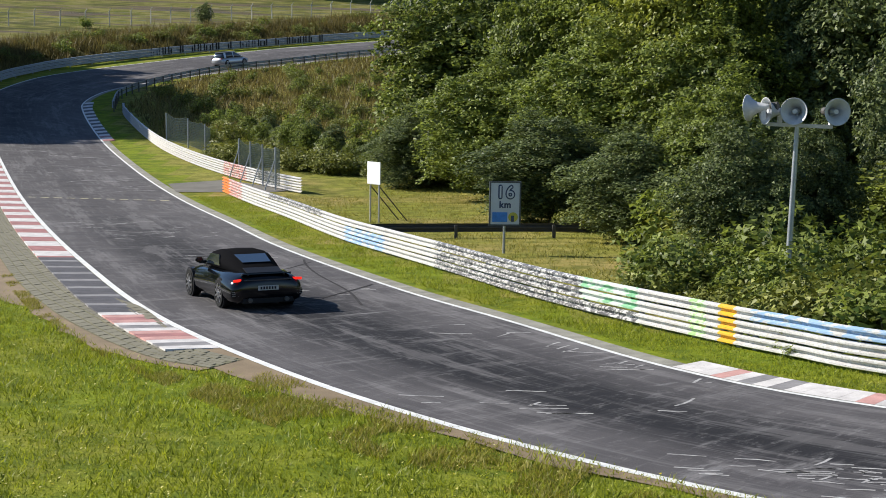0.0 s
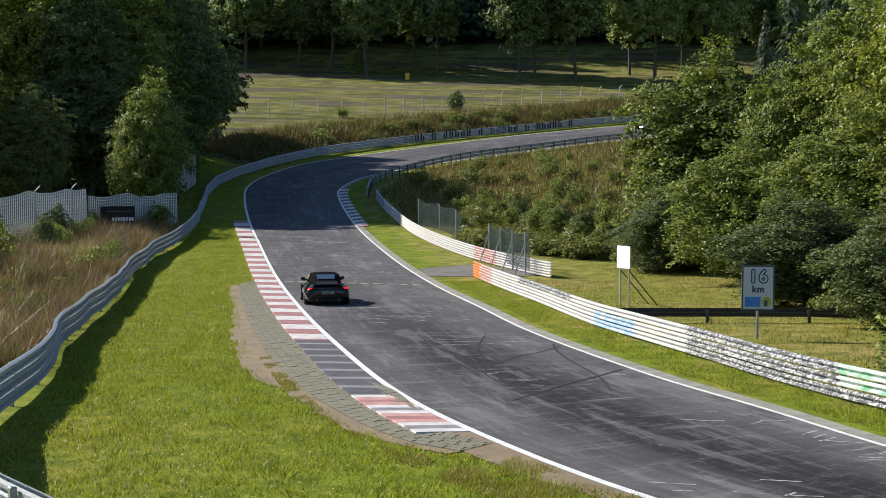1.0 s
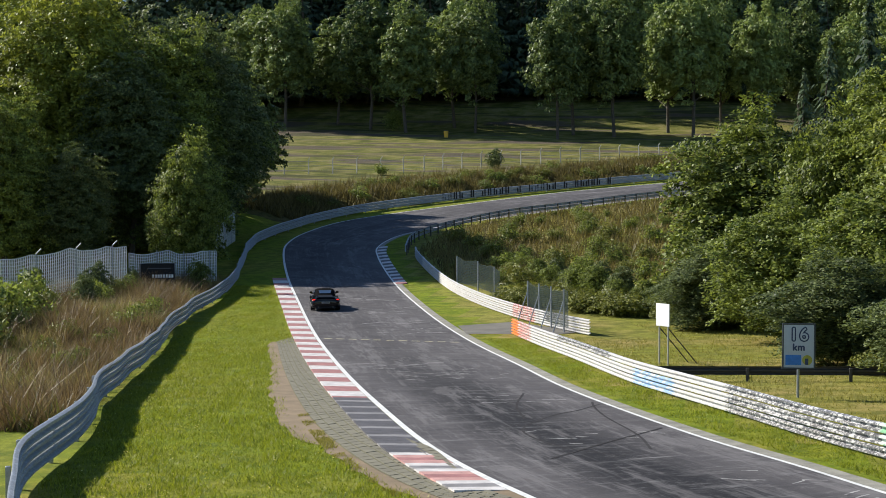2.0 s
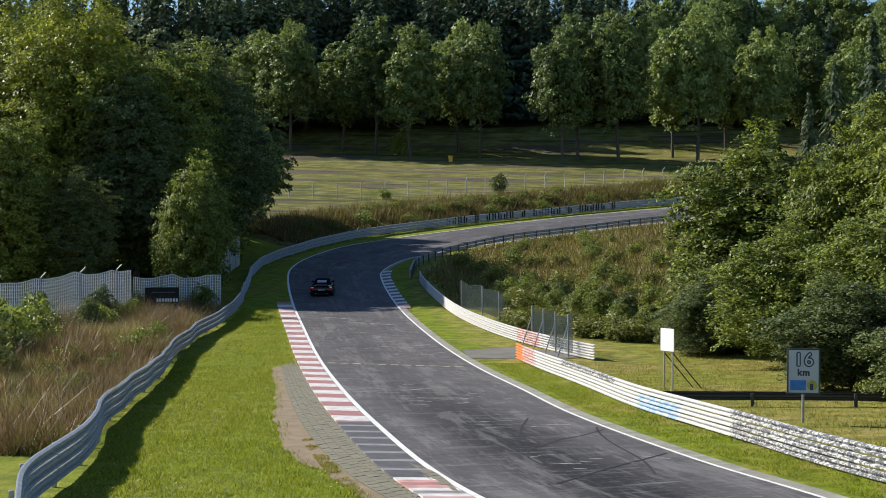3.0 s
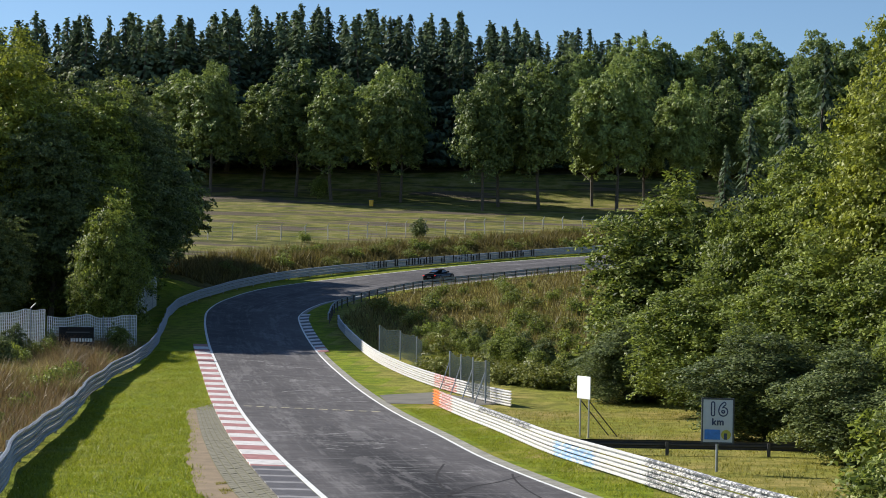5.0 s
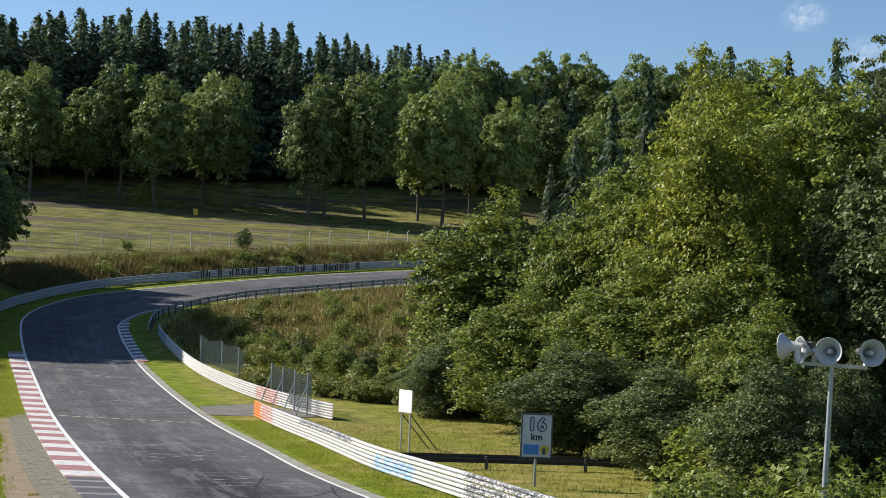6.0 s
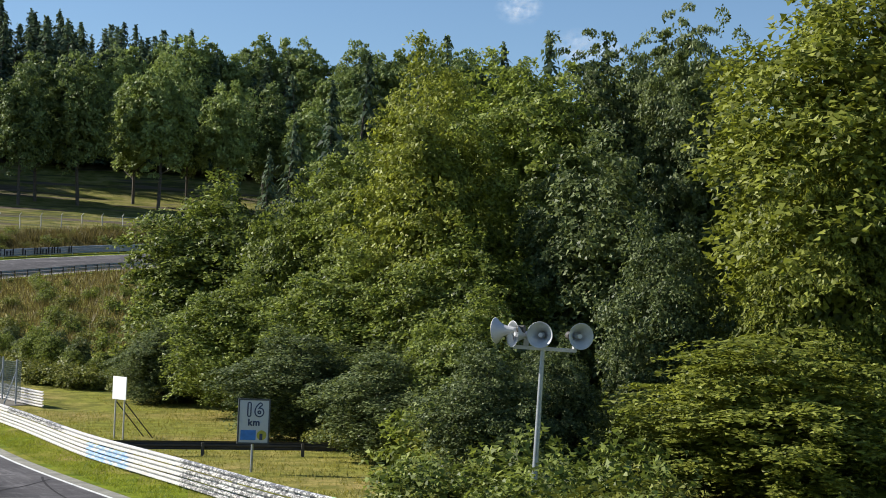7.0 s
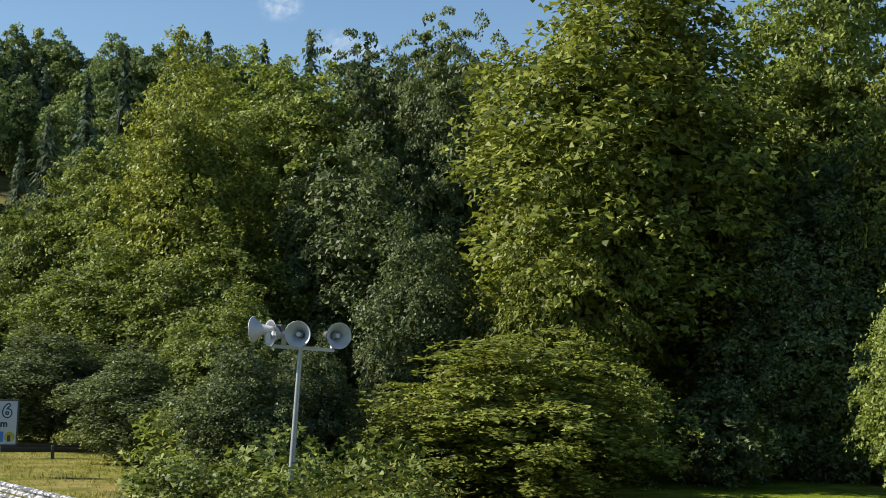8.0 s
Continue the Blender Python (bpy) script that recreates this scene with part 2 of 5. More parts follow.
def spline(points, step=1.0):
    """A smooth curve through plan points, in even steps."""
    p = np.array(points, float)
    p = np.vstack([2 * p[0] - p[1], p, 2 * p[-1] - p[-2]])
    t = np.linspace(0, 1, 40, endpoint=False)[:, None]
    out = []
    for a, b, c, d in zip(p[:-3], p[1:-2], p[2:-1], p[3:]):
        out.append(0.5 * (2 * b + (c - a) * t + (2 * a - 5 * b + 4 * c - d) * t**2 + (3 * b - a - 3 * c + d) * t**3))
    out = np.vstack([*out, p[-2:-1]])
    s = np.concatenate([[0], np.cumsum(np.linalg.norm(np.diff(out, axis=0), axis=1))])
    at = np.linspace(0, s[-1], max(2, int(round(s[-1] / step)) + 1))
    return np.stack([np.interp(at, s, out[:, k]) for k in (0, 1)], 1)


def normals(path):
    d = np.gradient(path, axis=0)
    d /= np.linalg.norm(d, axis=1)[:, None]
    return np.stack([d[:, 1], -d[:, 0]], 1)  # to the right of the way


def beside(path, off):
    return path + normals(path) * (np.asarray(off)[:, None] if np.ndim(off) else off)


LEFT = spline([(34, 2), (18, 9.5), (9.0, 15.5), (3.4, 20.2), (-0.8, 25.4), (-4.4, 31.6), (-7.4, 38.1), (-10.8, 47.4), (-15.1, 60), (-21.4, 79.5), (-28.8, 102.5), (-35.4, 122.5),
               (-40.5, 139), (-42.6, 148), (-43.3, 157), (-42.3, 167.5), (-38.2, 177), (-32.9, 186), (-27.3, 194.8), (-21.1, 203.6), (-11.4, 213.5), (6, 228), (30, 243)])
RIGHT = spline([(36, 11.5), (21, 18), (12, 22.6), (7.3, 25.7), (4.4, 29.4), (1.5, 35.9), (-1.3, 42.2), (-5.5, 53.6), (-9.1, 65.5), (-14.7, 83.6), (-20.0, 100.5), (-25.4, 117.5),
                (-31.0, 136.5), (-32.6, 144), (-32.7, 152), (-31.2, 158), (-27.4, 166.5), (-21.5, 175.5), (-10.8, 190.5), (6, 206), (30, 222)])


def resample(path, n):
    s = np.concatenate([[0], np.cumsum(np.linalg.norm(np.diff(path, axis=0), axis=1))])
    at = np.linspace(0, s[-1], n)
    return np.stack([np.interp(at, s, path[:, k]) for k in (0, 1)], 1), s[-1]


def gap_to(path, x, y):
    """Signed plan distance from a path, positive to its right."""
    d = path - np.array((x, y))
    i = int(np.argmin((d**2).sum(1)))
    n = normals(path[max(0, i - 1):i + 2])
    n = n[min(1, len(n) - 1)]
    return float(-(d[i] @ n))


OUTER = beside(LEFT, -4.0)


def ground(x, y):
    z = level(y)
    if y < 17:
        z += 3.5 * (1 - smooth(4.0, 16.0, y + max(0, x - 2) * 1.3))  # the spectators' bank
    if y > 150 or x < -30:
        g = -gap_to(OUTER, x, y)
        if g > 0 and y > 140:
            k = smooth(150, 172, y)
            z += k * (1.5 * smooth(0.8, 6, g) + 0.05 * max(0, min(g, 120) - 6))
            z += 0.17 * max(0, min(y, 380) - 290)
        if g > 0 and y < 150:
            z += 0.6 * smooth(2, 9, g) + 0.45 * smooth(2, 5, g) * noise.noise((x * 0.22, y * 0.16, 7))
    return z


def build(name, verts, faces, mat, parent=None, label="", smoothed=False):
    """Links one mesh object, under a thing or on its own."""
    me = bpy.data.meshes.new(name)
    me.from_pydata([tuple(map(float, v)) for v in verts], [], [tuple(f) for f in faces])
    me.materials.append(mat)
    if smoothed:
        me.shade_smooth()
    ob = new(name, me)
    if parent is not None:
        ob.parent = parent
    if label:
        ob["label"] = label
    return ob


def part(name, bm, mat, parent, label="", smoothed=False):
    me = bpy.data.meshes.new(name)
    bm.to_mesh(me)
    bm.free()
    me.materials.append(mat)
    if smoothed:
        me.shade_smooth()
    ob = new(name, me)
    ob.parent = parent
    if label:
        ob["label"] = label
    return ob


def shared(name, me, m, parent):
    ob = new(name, me)
    ob.parent, ob.matrix_basis = parent, m
    return ob


def strip(a, b, lift, z=ground):
    """A band between two plan paths of equal length: vertices and faces."""
    v = [(*p, z(*p) + lift) for p in a] + [(*p, z(*p) + lift) for p in b]
    n = len(a)
    return v, [(i, i + n, i + n + 1, i + 1) for i in range(n - 1)]


def flat(x, y):
    return level(y)


# ground: one sheet, finer near the track
def cuts(*spans):
    out = []
    for a, b, s in spans:
        out += list(np.arange(a, b, s))
    return np.array(out + [spans[-1][1]])


gx = cuts((-1500, -400, 110), (-400, -110, 22), (-110, -60, 5), (-60, 14, 1.5), (14, 60, 3), (60, 200, 14), (200, 1500, 130))
gy = cuts((-600, -60, 60), (-60, 10, 7), (10, 70, 1.5), (70, 225, 2.0), (225, 320, 5), (320, 440, 12), (440, 1800, 136))
gv, gf = [], []
for y in gy:
    for x in gx:
        z = ground(x, y)
        if 5 < y < 250 and -60 < x < 40:
            l, r = gap_to(LEFT, x, y), gap_to(RIGHT, x, y)
            if l > 0 and r < 0:
                z -= 0.06 * smooth(0, 1.0, min(l, -r))
            z += 0.05 * noise.noise((x * 0.35, y * 0.35, 0)) if (l < -4.5 or r > 2) else 0
        gv.append((x, y, z - 0.012))
nx = len(gx)
for j in range(len(gy) - 1):
    for i in range(nx - 1):
        gf.append((j * nx + i, j * nx + i + 1, (j + 1) * nx + i + 1, (j + 1) * nx + i))
terrain = tagged(build("ground", gv, gf, MEADOW, smoothed=True), "sunlit mown grass ground with yellowish dry patches", "grass", kind="structure")
terrain.data.materials.append(FIELD)
terrain.data.materials.append(DRY_MEADOW)
terrain.data.materials.append(ROUGH_BANK)
for p in terrain.data.polygons:
    c = p.center
    if c.y > 160 and gap_to(OUTER, c.x, c.y) < -13:
        p.material_index = 1
    elif c.y > 165 and gap_to(OUTER, c.x, c.y) < -1.0:
        p.material_index = 3
    elif 34 < c.y < 190 and gap_to(RIGHT, c.x, c.y) > 2.2 and c.x < 16:
        p.material_index = 2
    elif 40 < c.y < 125 and gap_to(OUTER, c.x, c.y) < -1.2 and gap_to(LEFT, c.x, c.y) < -12:
        p.material_index = 2

# road: one sheet with metres along and across it
NR = 320
ra, length = resample(LEFT, NR)
rb, _ = resample(RIGHT, NR)
cols = 7
rv, rf, ruv = [], [], []
for i in range(NR):
    for k in range(cols):
        q = ra[i] + (rb[i] - ra[i]) * k / (cols - 1)
        rv.append((*q, level(q[1])))
        ruv.append((length * i / (NR - 1), k / (cols - 1)))
for i in range(NR - 1):
    for k in range(cols - 1):
        a = i * cols + k
        rf.append((a, a + 1, a + cols + 1, a + cols))
road = tagged(build("road", rv, rf, ASPHALT, smoothed=True), "grey worn race track asphalt with faded paint writing", "road", kind="structure")
layer = road.data.uv_layers.new(name="metres")
for lp in road.data.loops:
    layer.data[lp.index].uv = ruv[lp.vertex_index]
    

def ribbon(name, path, inner, outer, lift, mat, label, category, kind="structure"):
    v, f = strip(beside(path, inner), beside(path, outer), lift, flat)
    return tagged(build(name, v, f, mat), label, category, kind=kind)


ribbon("trim_edge_line_outer", LEFT, -0.02, 0.16, 0.006, LINE, "white painted edge line on grey asphalt", "edge line")
ribbon("trim_edge_line_inner", RIGHT, -0.11, 0.02, 0.006, LINE, "thin white painted edge line on grey asphalt", "edge line")
ribbon("trim_concrete_edge", RIGHT, 0.02, 0.46, 0.010, CONCRETE, "pale concrete strip along the asphalt edge", "concrete edge")


def between(path, y0, y1):
    return path[(path[:, 1] >= y0) & (path[:, 1] <= y1)]


# paver strip and bare earth beside the outer kerb
pv = spline([(-4.4, 29.4), (-5.7, 30.6), (-7.4, 33.4), (-9.6, 38.0), (-12.6, 45.6), (-17.3, 59.5), (-22.9, 77.3)], 0.5)
pin = spline([(-3.9, 30.4), (-5.2, 32.2), (-7.3, 38.0), (-9.2, 41.5), (-12.8, 51.0), (-17.0, 62.4), (-23.0, 80.5)], 0.8)
n = len(pv)
pin = resample(pin, n)[0]
v, f = strip(pv, pin, 0.012, flat)
paving = tagged(build("pavement_verge", v, f, JOINT), "weathered grass paver strip beside the kerb", "pavement", kind="structure")
far_v, far_f = [], []
PAVER_FACES = [(3, 2, 1, 0), (0, 1, 5, 4), (1, 2, 6, 5), (2, 3, 7, 6), (3, 0, 4, 7)]
for i in range(0, n - 1):
    for k in range(6):
        lag = 0.5 * (k % 2) * 0.5
        u0, u1 = (k + 0.08) / 6, (k + 0.92) / 6
        p0 = pv[i] + (pv[i + 1] - pv[i]) * lag
        p1 = pv[i + 1] + (pv[min(n - 1, i + 2)] - pv[i + 1]) * lag
        c0 = pin[i] + (pin[i + 1] - pin[i]) * lag
        c1 = pin[i + 1] + (pin[min(n - 1, i + 2)] - pin[i + 1]) * lag
        q = [p0 + (c0 - p0) * u0, p0 + (c0 - p0) * u1, p1 + (c1 - p1) * u1, p1 + (c1 - p1) * u0]
        q = [q[0] * 0.95 + q[3] * 0.05, q[1] * 0.95 + q[2] * 0.05, q[2] * 0.95 + q[1] * 0.05, q[3] * 0.95 + q[0] * 0.05]
        tilt = random.uniform(0.016, 0.026)
        v = [(*c, level(c[1]) + tilt) for c in q] + [(*c, level(c[1]) - 0.04) for c in q]
        if i < 49:
            build("paver", v, PAVER_FACES, PAVER, paving)
        else:
            far_f += [tuple(len(far_v) + j for j in face) for face in PAVER_FACES]
            far_v += v
tagged(build("far_pavers", far_v, far_f, PAVER, paving), kind="stuff")
er = beside(pv, -0.34 - 0.15 * np.sin(np.linspace(0, 9, n)) - np.array([0.6 * smooth(36, 44, p[1]) * (1 - smooth(52, 66, p[1])) for p in pv]))
er += np.array([[0.30 * noise.noise((i * 0.22, 3, 0)), 0.2 * noise.noise((i * 0.5, 9, 0))] for i in range(n)])
v, f = strip(er, pv, 0.006, flat)
tagged(build("ground_bare_earth", v, f, EARTH), "brown bare earth worn along the pavers", "earth", kind="structure")
nd = between(LEFT, 14, 33.5)
wob = np.array([-0.35 - 0.30 * noise.noise((i * 0.4, 5, 0)) - 0.6 * smooth(22, 29, p[1]) for i, p in enumerate(nd)])
v, f = strip(beside(nd, wob), beside(nd, -0.03), 0.005, flat)
tagged(build("ground_dirt_strip", v, f, EARTH), "brown dirt strip beside the painted edge line", "earth", kind="structure")
# tarmac access by the rail opening
acc = [(-15.4, 88), (-12.6, 90.5), (-9.6, 86.5), (-8.2, 83.4), (-9.6, 82.2), (-11.4, 82.6), (-14.0, 82.6)]
v = [(x, y, level(y) + 0.012) for x, y in acc]
tagged(build("road_access", v, [tuple(range(len(v)))[::-1]], OLD_TARMAC), "short tarmac access through the opening in the barrier", "service road", kind="structure")


def kerb(name, path, inner, outer, block, mats, label, rise=0.06):
    """A painted kerb, block by block, rising away from the track."""
    holder = tagged(new(name), label, "kerb", kind="structure")
    a, b = beside(path, inner), beside(path, outer)
    for i in range(len(path) - 1):
        q = [a[i], a[i + 1], b[i + 1], b[i]]
        q = [q[0] * 0.99 + q[1] * 0.01, q[1] * 0.99 + q[0] * 0.01, q[2] * 0.99 + q[3] * 0.01, q[3] * 0.99 + q[2] * 0.01]
        zs = [0.012, 0.012, rise, rise]
        top = [(*p, level(p[1]) + z) for p, z in zip(q, zs)]
        low = [(*p, level(p[1]) - 0.05) for p in q]
        build("kerb_block", top + low, [(0, 1, 2, 3), (0, 4, 5, 1), (1, 5, 6, 2), (2, 6, 7, 3), (3, 7, 4, 0)], mats(i, path[i]), holder)


lk = spline([tuple(p) for p in between(LEFT, 50.0, 121)][::6] + [(-35.0, 121.3)], 1.85)
lk2 = spline([tuple(p) for p in between(LEFT, 31.0, 51.5)][::3], 0.46)


def left_kerb_paint(i, p):
    if p[1] > 50:
        return KERB_RED if i % 2 else KERB_WHITE
    if p[1] > 37.2:
        return KERB_GREY if i % 4 == 0 else KERB_RUBBER
    return (KERB_WHITE, KERB_GREY, KERB_WHITE, KERB_PINK, KERB_RED, KERB_PINK)[i % 6]


kerb("kerb_outer", lk, -0.04, -1.18, 1.85, left_kerb_paint, "red and white painted kerb, rubbered dark in its middle")
kerb("kerb_outer_near", lk2, -0.04, -1.18, 0.9, left_kerb_paint, "rubbered kerb blocks ending in faded red and white")
rk = spline([tuple(p) for p in between(RIGHT[:230], 116, 147)][::4], 1.15)
kerb("kerb_inner", rk, 0.04, 0.85, 1.15, lambda i, p: KERB_WHITE if i % 2 else (KERB_RED if p[1] < 119 else KERB_RUBBER), "dark and white striped kerb on the bend's inside")
nk = spline([tuple(p) for p in between(RIGHT, 14, 31.2)][::2], 0.36)
kerb("kerb_near", nk, 0.04, 0.78, 0.9, lambda i, p: (KERB_WHITE, KERB_WHITE, KERB_WHITE, KERB_GREY, KERB_WHITE, KERB_GREY, KERB_WHITE, KERB_PINK, KERB_WHITE)[i % 9], "mostly white scuffed kerb with faded red blocks")

# ---- barriers ----
WAVE = [(0.0, -0.155), (0.02, -0.15), (0.09, -0.115), (0.09, -0.07), (0.0, -0.03), (0.0, 0.03), (0.09, 0.07), (0.09, 0.115), (0.02, 0.15), (0.0, 0.155)]


def beam_mesh(pts, side, z, mat, parent, flat_h=1.0):
    """One W-shaped steel beam along plan points; side +1 bulges to the right of the way."""
    nrm = normals(pts)
    prof = WAVE + [(d - 0.012, h) for d, h in reversed(WAVE)]
    k, v, f = len(prof), [], []
    for p, n in zip(pts, nrm):
        g = level(p[1]) if p[1] < 150 else ground(*p)
        for d, h in prof:
            q = p + n * d * side
            v.append((q[0], q[1], g + z + h * flat_h))
    for i in range(len(pts) - 1):
        for j in range(k):
            f.append((i * k + j, i * k + (j + 1) % k, (i + 1) * k + (j + 1) % k, (i + 1) * k + j))
    f += [tuple(range(k))[::-1], tuple(range((len(pts) - 1) * k, len(pts) * k))]
    return build("beam", v, f, mat, parent, smoothed=False)


def box_mesh(name, sx, sy, z0, z1, mat):
    bm = bmesh.new()
    bmesh.ops.create_cube(bm, size=1, matrix=pose(0, 0, (z0 + z1) / 2) @ Matrix.Diagonal((sx, sy, z1 - z0, 1)))
    bmesh.ops.bevel(bm, geom=bm.edges[:], offset=min(sx, sy) * 0.12, segments=1, affect="EDGES")
    me = bpy.data.meshes.new(name)
    bm.to_mesh(me)
    bm.free()
    me.materials.append(mat)
    return me


def guardrail(path, side, heights, mats, post_mat, label, group, piece=4.0, every=1, wobble=0.0, flat_h=1.0):
    """A crash barrier: beams in lengths, on posts that stand behind them."""
    holder = tagged(new("guardrail"), label, "guardrail", group)
    per = max(2, int(round(piece / float(np.linalg.norm(path[1] - path[0])))))
    post = box_mesh("post", 0.10, 0.12, -0.3, heights[-1] + 0.10, post_mat)
    if wobble:
        path = beside(path, [wobble * noise.noise((i * 0.16, 1.7, 0)) for i in range(len(path))])
    nrm = normals(path)
    i = c = 0
    while i < len(path) - 1:
        j = i + 1
        while j < len(path) - 1 and j - i < per and all(mats(path[j], z) is mats(path[i], z) for z in heights):
            j += 1
        pts = path[i:j + 1]
        for z in heights:
            beam_mesh(pts, side, z, mats(path[i], z), holder, flat_h)
        if c % every == 0 or j - i > 2:
            q = pts[0] - nrm[i] * side * 0.09
            g = level(q[1]) if q[1] < 150 else ground(*q)
            shared("post", post, pose(q[0], q[1], g, 0, 0, math.degrees(math.atan2(nrm[i][1], nrm[i][0]))), holder)
        i, c = j, c + 1
    return holder


def white_rail(p, z):
    """Paint by place: daubs, strokes and colour bands along the barrier."""
    y = p[1]
    for low, high, mat, zs in ((80.7, 99, RAIL_ORANGE, 0), (77.5, 80.7, RAIL_RED, 0), (60, 71, RAIL_BLACK, 0.6), (51.5, 56.0, RAIL_BLUE, -0.6), (37.6, 47, RAIL_BLACK, 0), (35.4, 37.6, RAIL_GREEN, 0.4),
                               (35.4, 37.6, RAIL_BLACK, 0), (33.05, 33.5, RAIL_LIME, 0), (32.05, 32.5, RAIL_YELLOW, 0), (28.5, 31.8, RAIL_BLUE, 0.6)):
        if low < y < high and (z > zs if zs >= 0 else z < -zs):
            return mat
    return RAIL_WHITE


near_rail = spline([(-11.5, 82.6), (-7.0, 68.1), (-3.7, 56.6), (-1.5, 50.4), (0.3, 45.5), (1.7, 41.5), (3.0, 38.2), (4.1, 35.8), (5.1, 33.8), (6.0, 32.1), (6.9, 30.6), (8.1, 28.7), (12, 24.6), (20, 19.5), (34, 13)], 0.5)
guardrail(near_rail, 1, (0.15, 0.43, 0.71), white_rail, STEEL_GREY, "white painted steel barrier with daubed colours and black strokes", "track barriers", 4.2, 1, 0.0, 0.80)
back_rail = spline([(-27.6, 136.5), (-26.4, 132), (-22.5, 119.4), (-19.6, 110.6), (-16.2, 101.6), (-13.4, 94.8), (-10.6, 88.5), (-7.3, 81.6)], 0.9)
guardrail(back_rail, 1, (0.15, 0.43, 0.71), lambda p, z: STEEL if p[1] > 129 else (RAIL_RED if 90 < p[1] < 94 else RAIL_WHITE), STEEL_GREY, "white steel barrier curving behind the opening", "track barriers", 3.6, 1, 0.0, 0.80)
left_rail = spline([(-6.6, 17.0), (-8.3, 19.2), (-10.8, 22.4), (-13.0, 27.0), (-14.8, 31.6), (-16.4, 37.5), (-18.0, 42.2), (-20.5, 49.8), (-25.5, 66.5), (-32.0, 88.5), (-36.2, 108.5), (-38.6, 119), (-42.4, 133.5), (-45.2, 146),
                    (-45.6, 158), (-43.6, 172.5), (-39.4, 183), (-31.3, 195.5), (-21.6, 206.6), (-10.9, 218.3), (6, 233), (30, 248)], 1.0)
guardrail(left_rail, 1, (0.30, 0.62, 0.94), lambda p, z: STEEL, STEEL_GREY, "dull galvanised steel barrier, dented and wavy, along the outer verge", "track barriers", 4.0, 1, 0.25, 0.95)
inner_rail = spline([(-28.6, 137), (-29.9, 147.2), (-28.6, 157.0), (-24.2, 169.8), (-18.6, 177.7), (-8.4, 191.5), (6, 203.5), (30, 219.5)], 1.0)
guardrail(inner_rail, -1, (0.45, 0.80), lambda p, z: STEEL, STEEL_DARK, "grey steel barrier seen from its dark back", "track barriers", 2.0, 1, 0.0, 0.85)
dark_rail = spline([(-3.1, 57.0), (-0.5, 57.1), (2.2, 57.2), (4.8, 57.2), (7.6, 57.4)], 0.9)
guardrail(dark_rail, -1, (0.38,), lambda p, z: STEEL_DARK, STEEL_DARK, "dark weathered single-beam barrier in the grass", "track barriers", 4.0, 1)

# ---- plants ----
def leaf_cards(name, centres, facing, size, mat, slim=0.55, along=None):
    """Many small pointed leaves as one mesh: a centre, a facing direction and a length for each."""
    n = len(centres)
    rng = np.random.default_rng(len(name) + n)
    a = np.cross(facing, rng.normal(size=(n, 3))) if along is None else along
    a = a / (np.linalg.norm(a, axis=1)[:, None] + 1e-9)
    b = np.cross(facing, a)
    s = np.asarray(size)[:, None]
    v = np.empty((n, 3, 3))
    v[:, 0] = centres + a * s * 0.6
    v[:, 1], v[:, 2] = centres + b * s * 0.6 * slim - a * s * 0.4, centres - b * s * 0.6 * slim - a * s * 0.4
    me = bpy.data.meshes.new(name)
    me.vertices.add(n * 3)
    me.vertices.foreach_set("co", v.ravel())
    me.loops.add(n * 3)
    me.loops.foreach_set("vertex_index", np.arange(n * 3, dtype=np.int32))
    me.polygons.add(n)
    me.polygons.foreach_set("loop_start", np.arange(0, n * 3, 3, dtype=np.int32))
    me.update(calc_edges=True)
    me.validate()
    me.materials.append(mat)
    return me


def unit(v):
    return v / (np.linalg.norm(v, axis=-1, keepdims=True) + 1e-9)


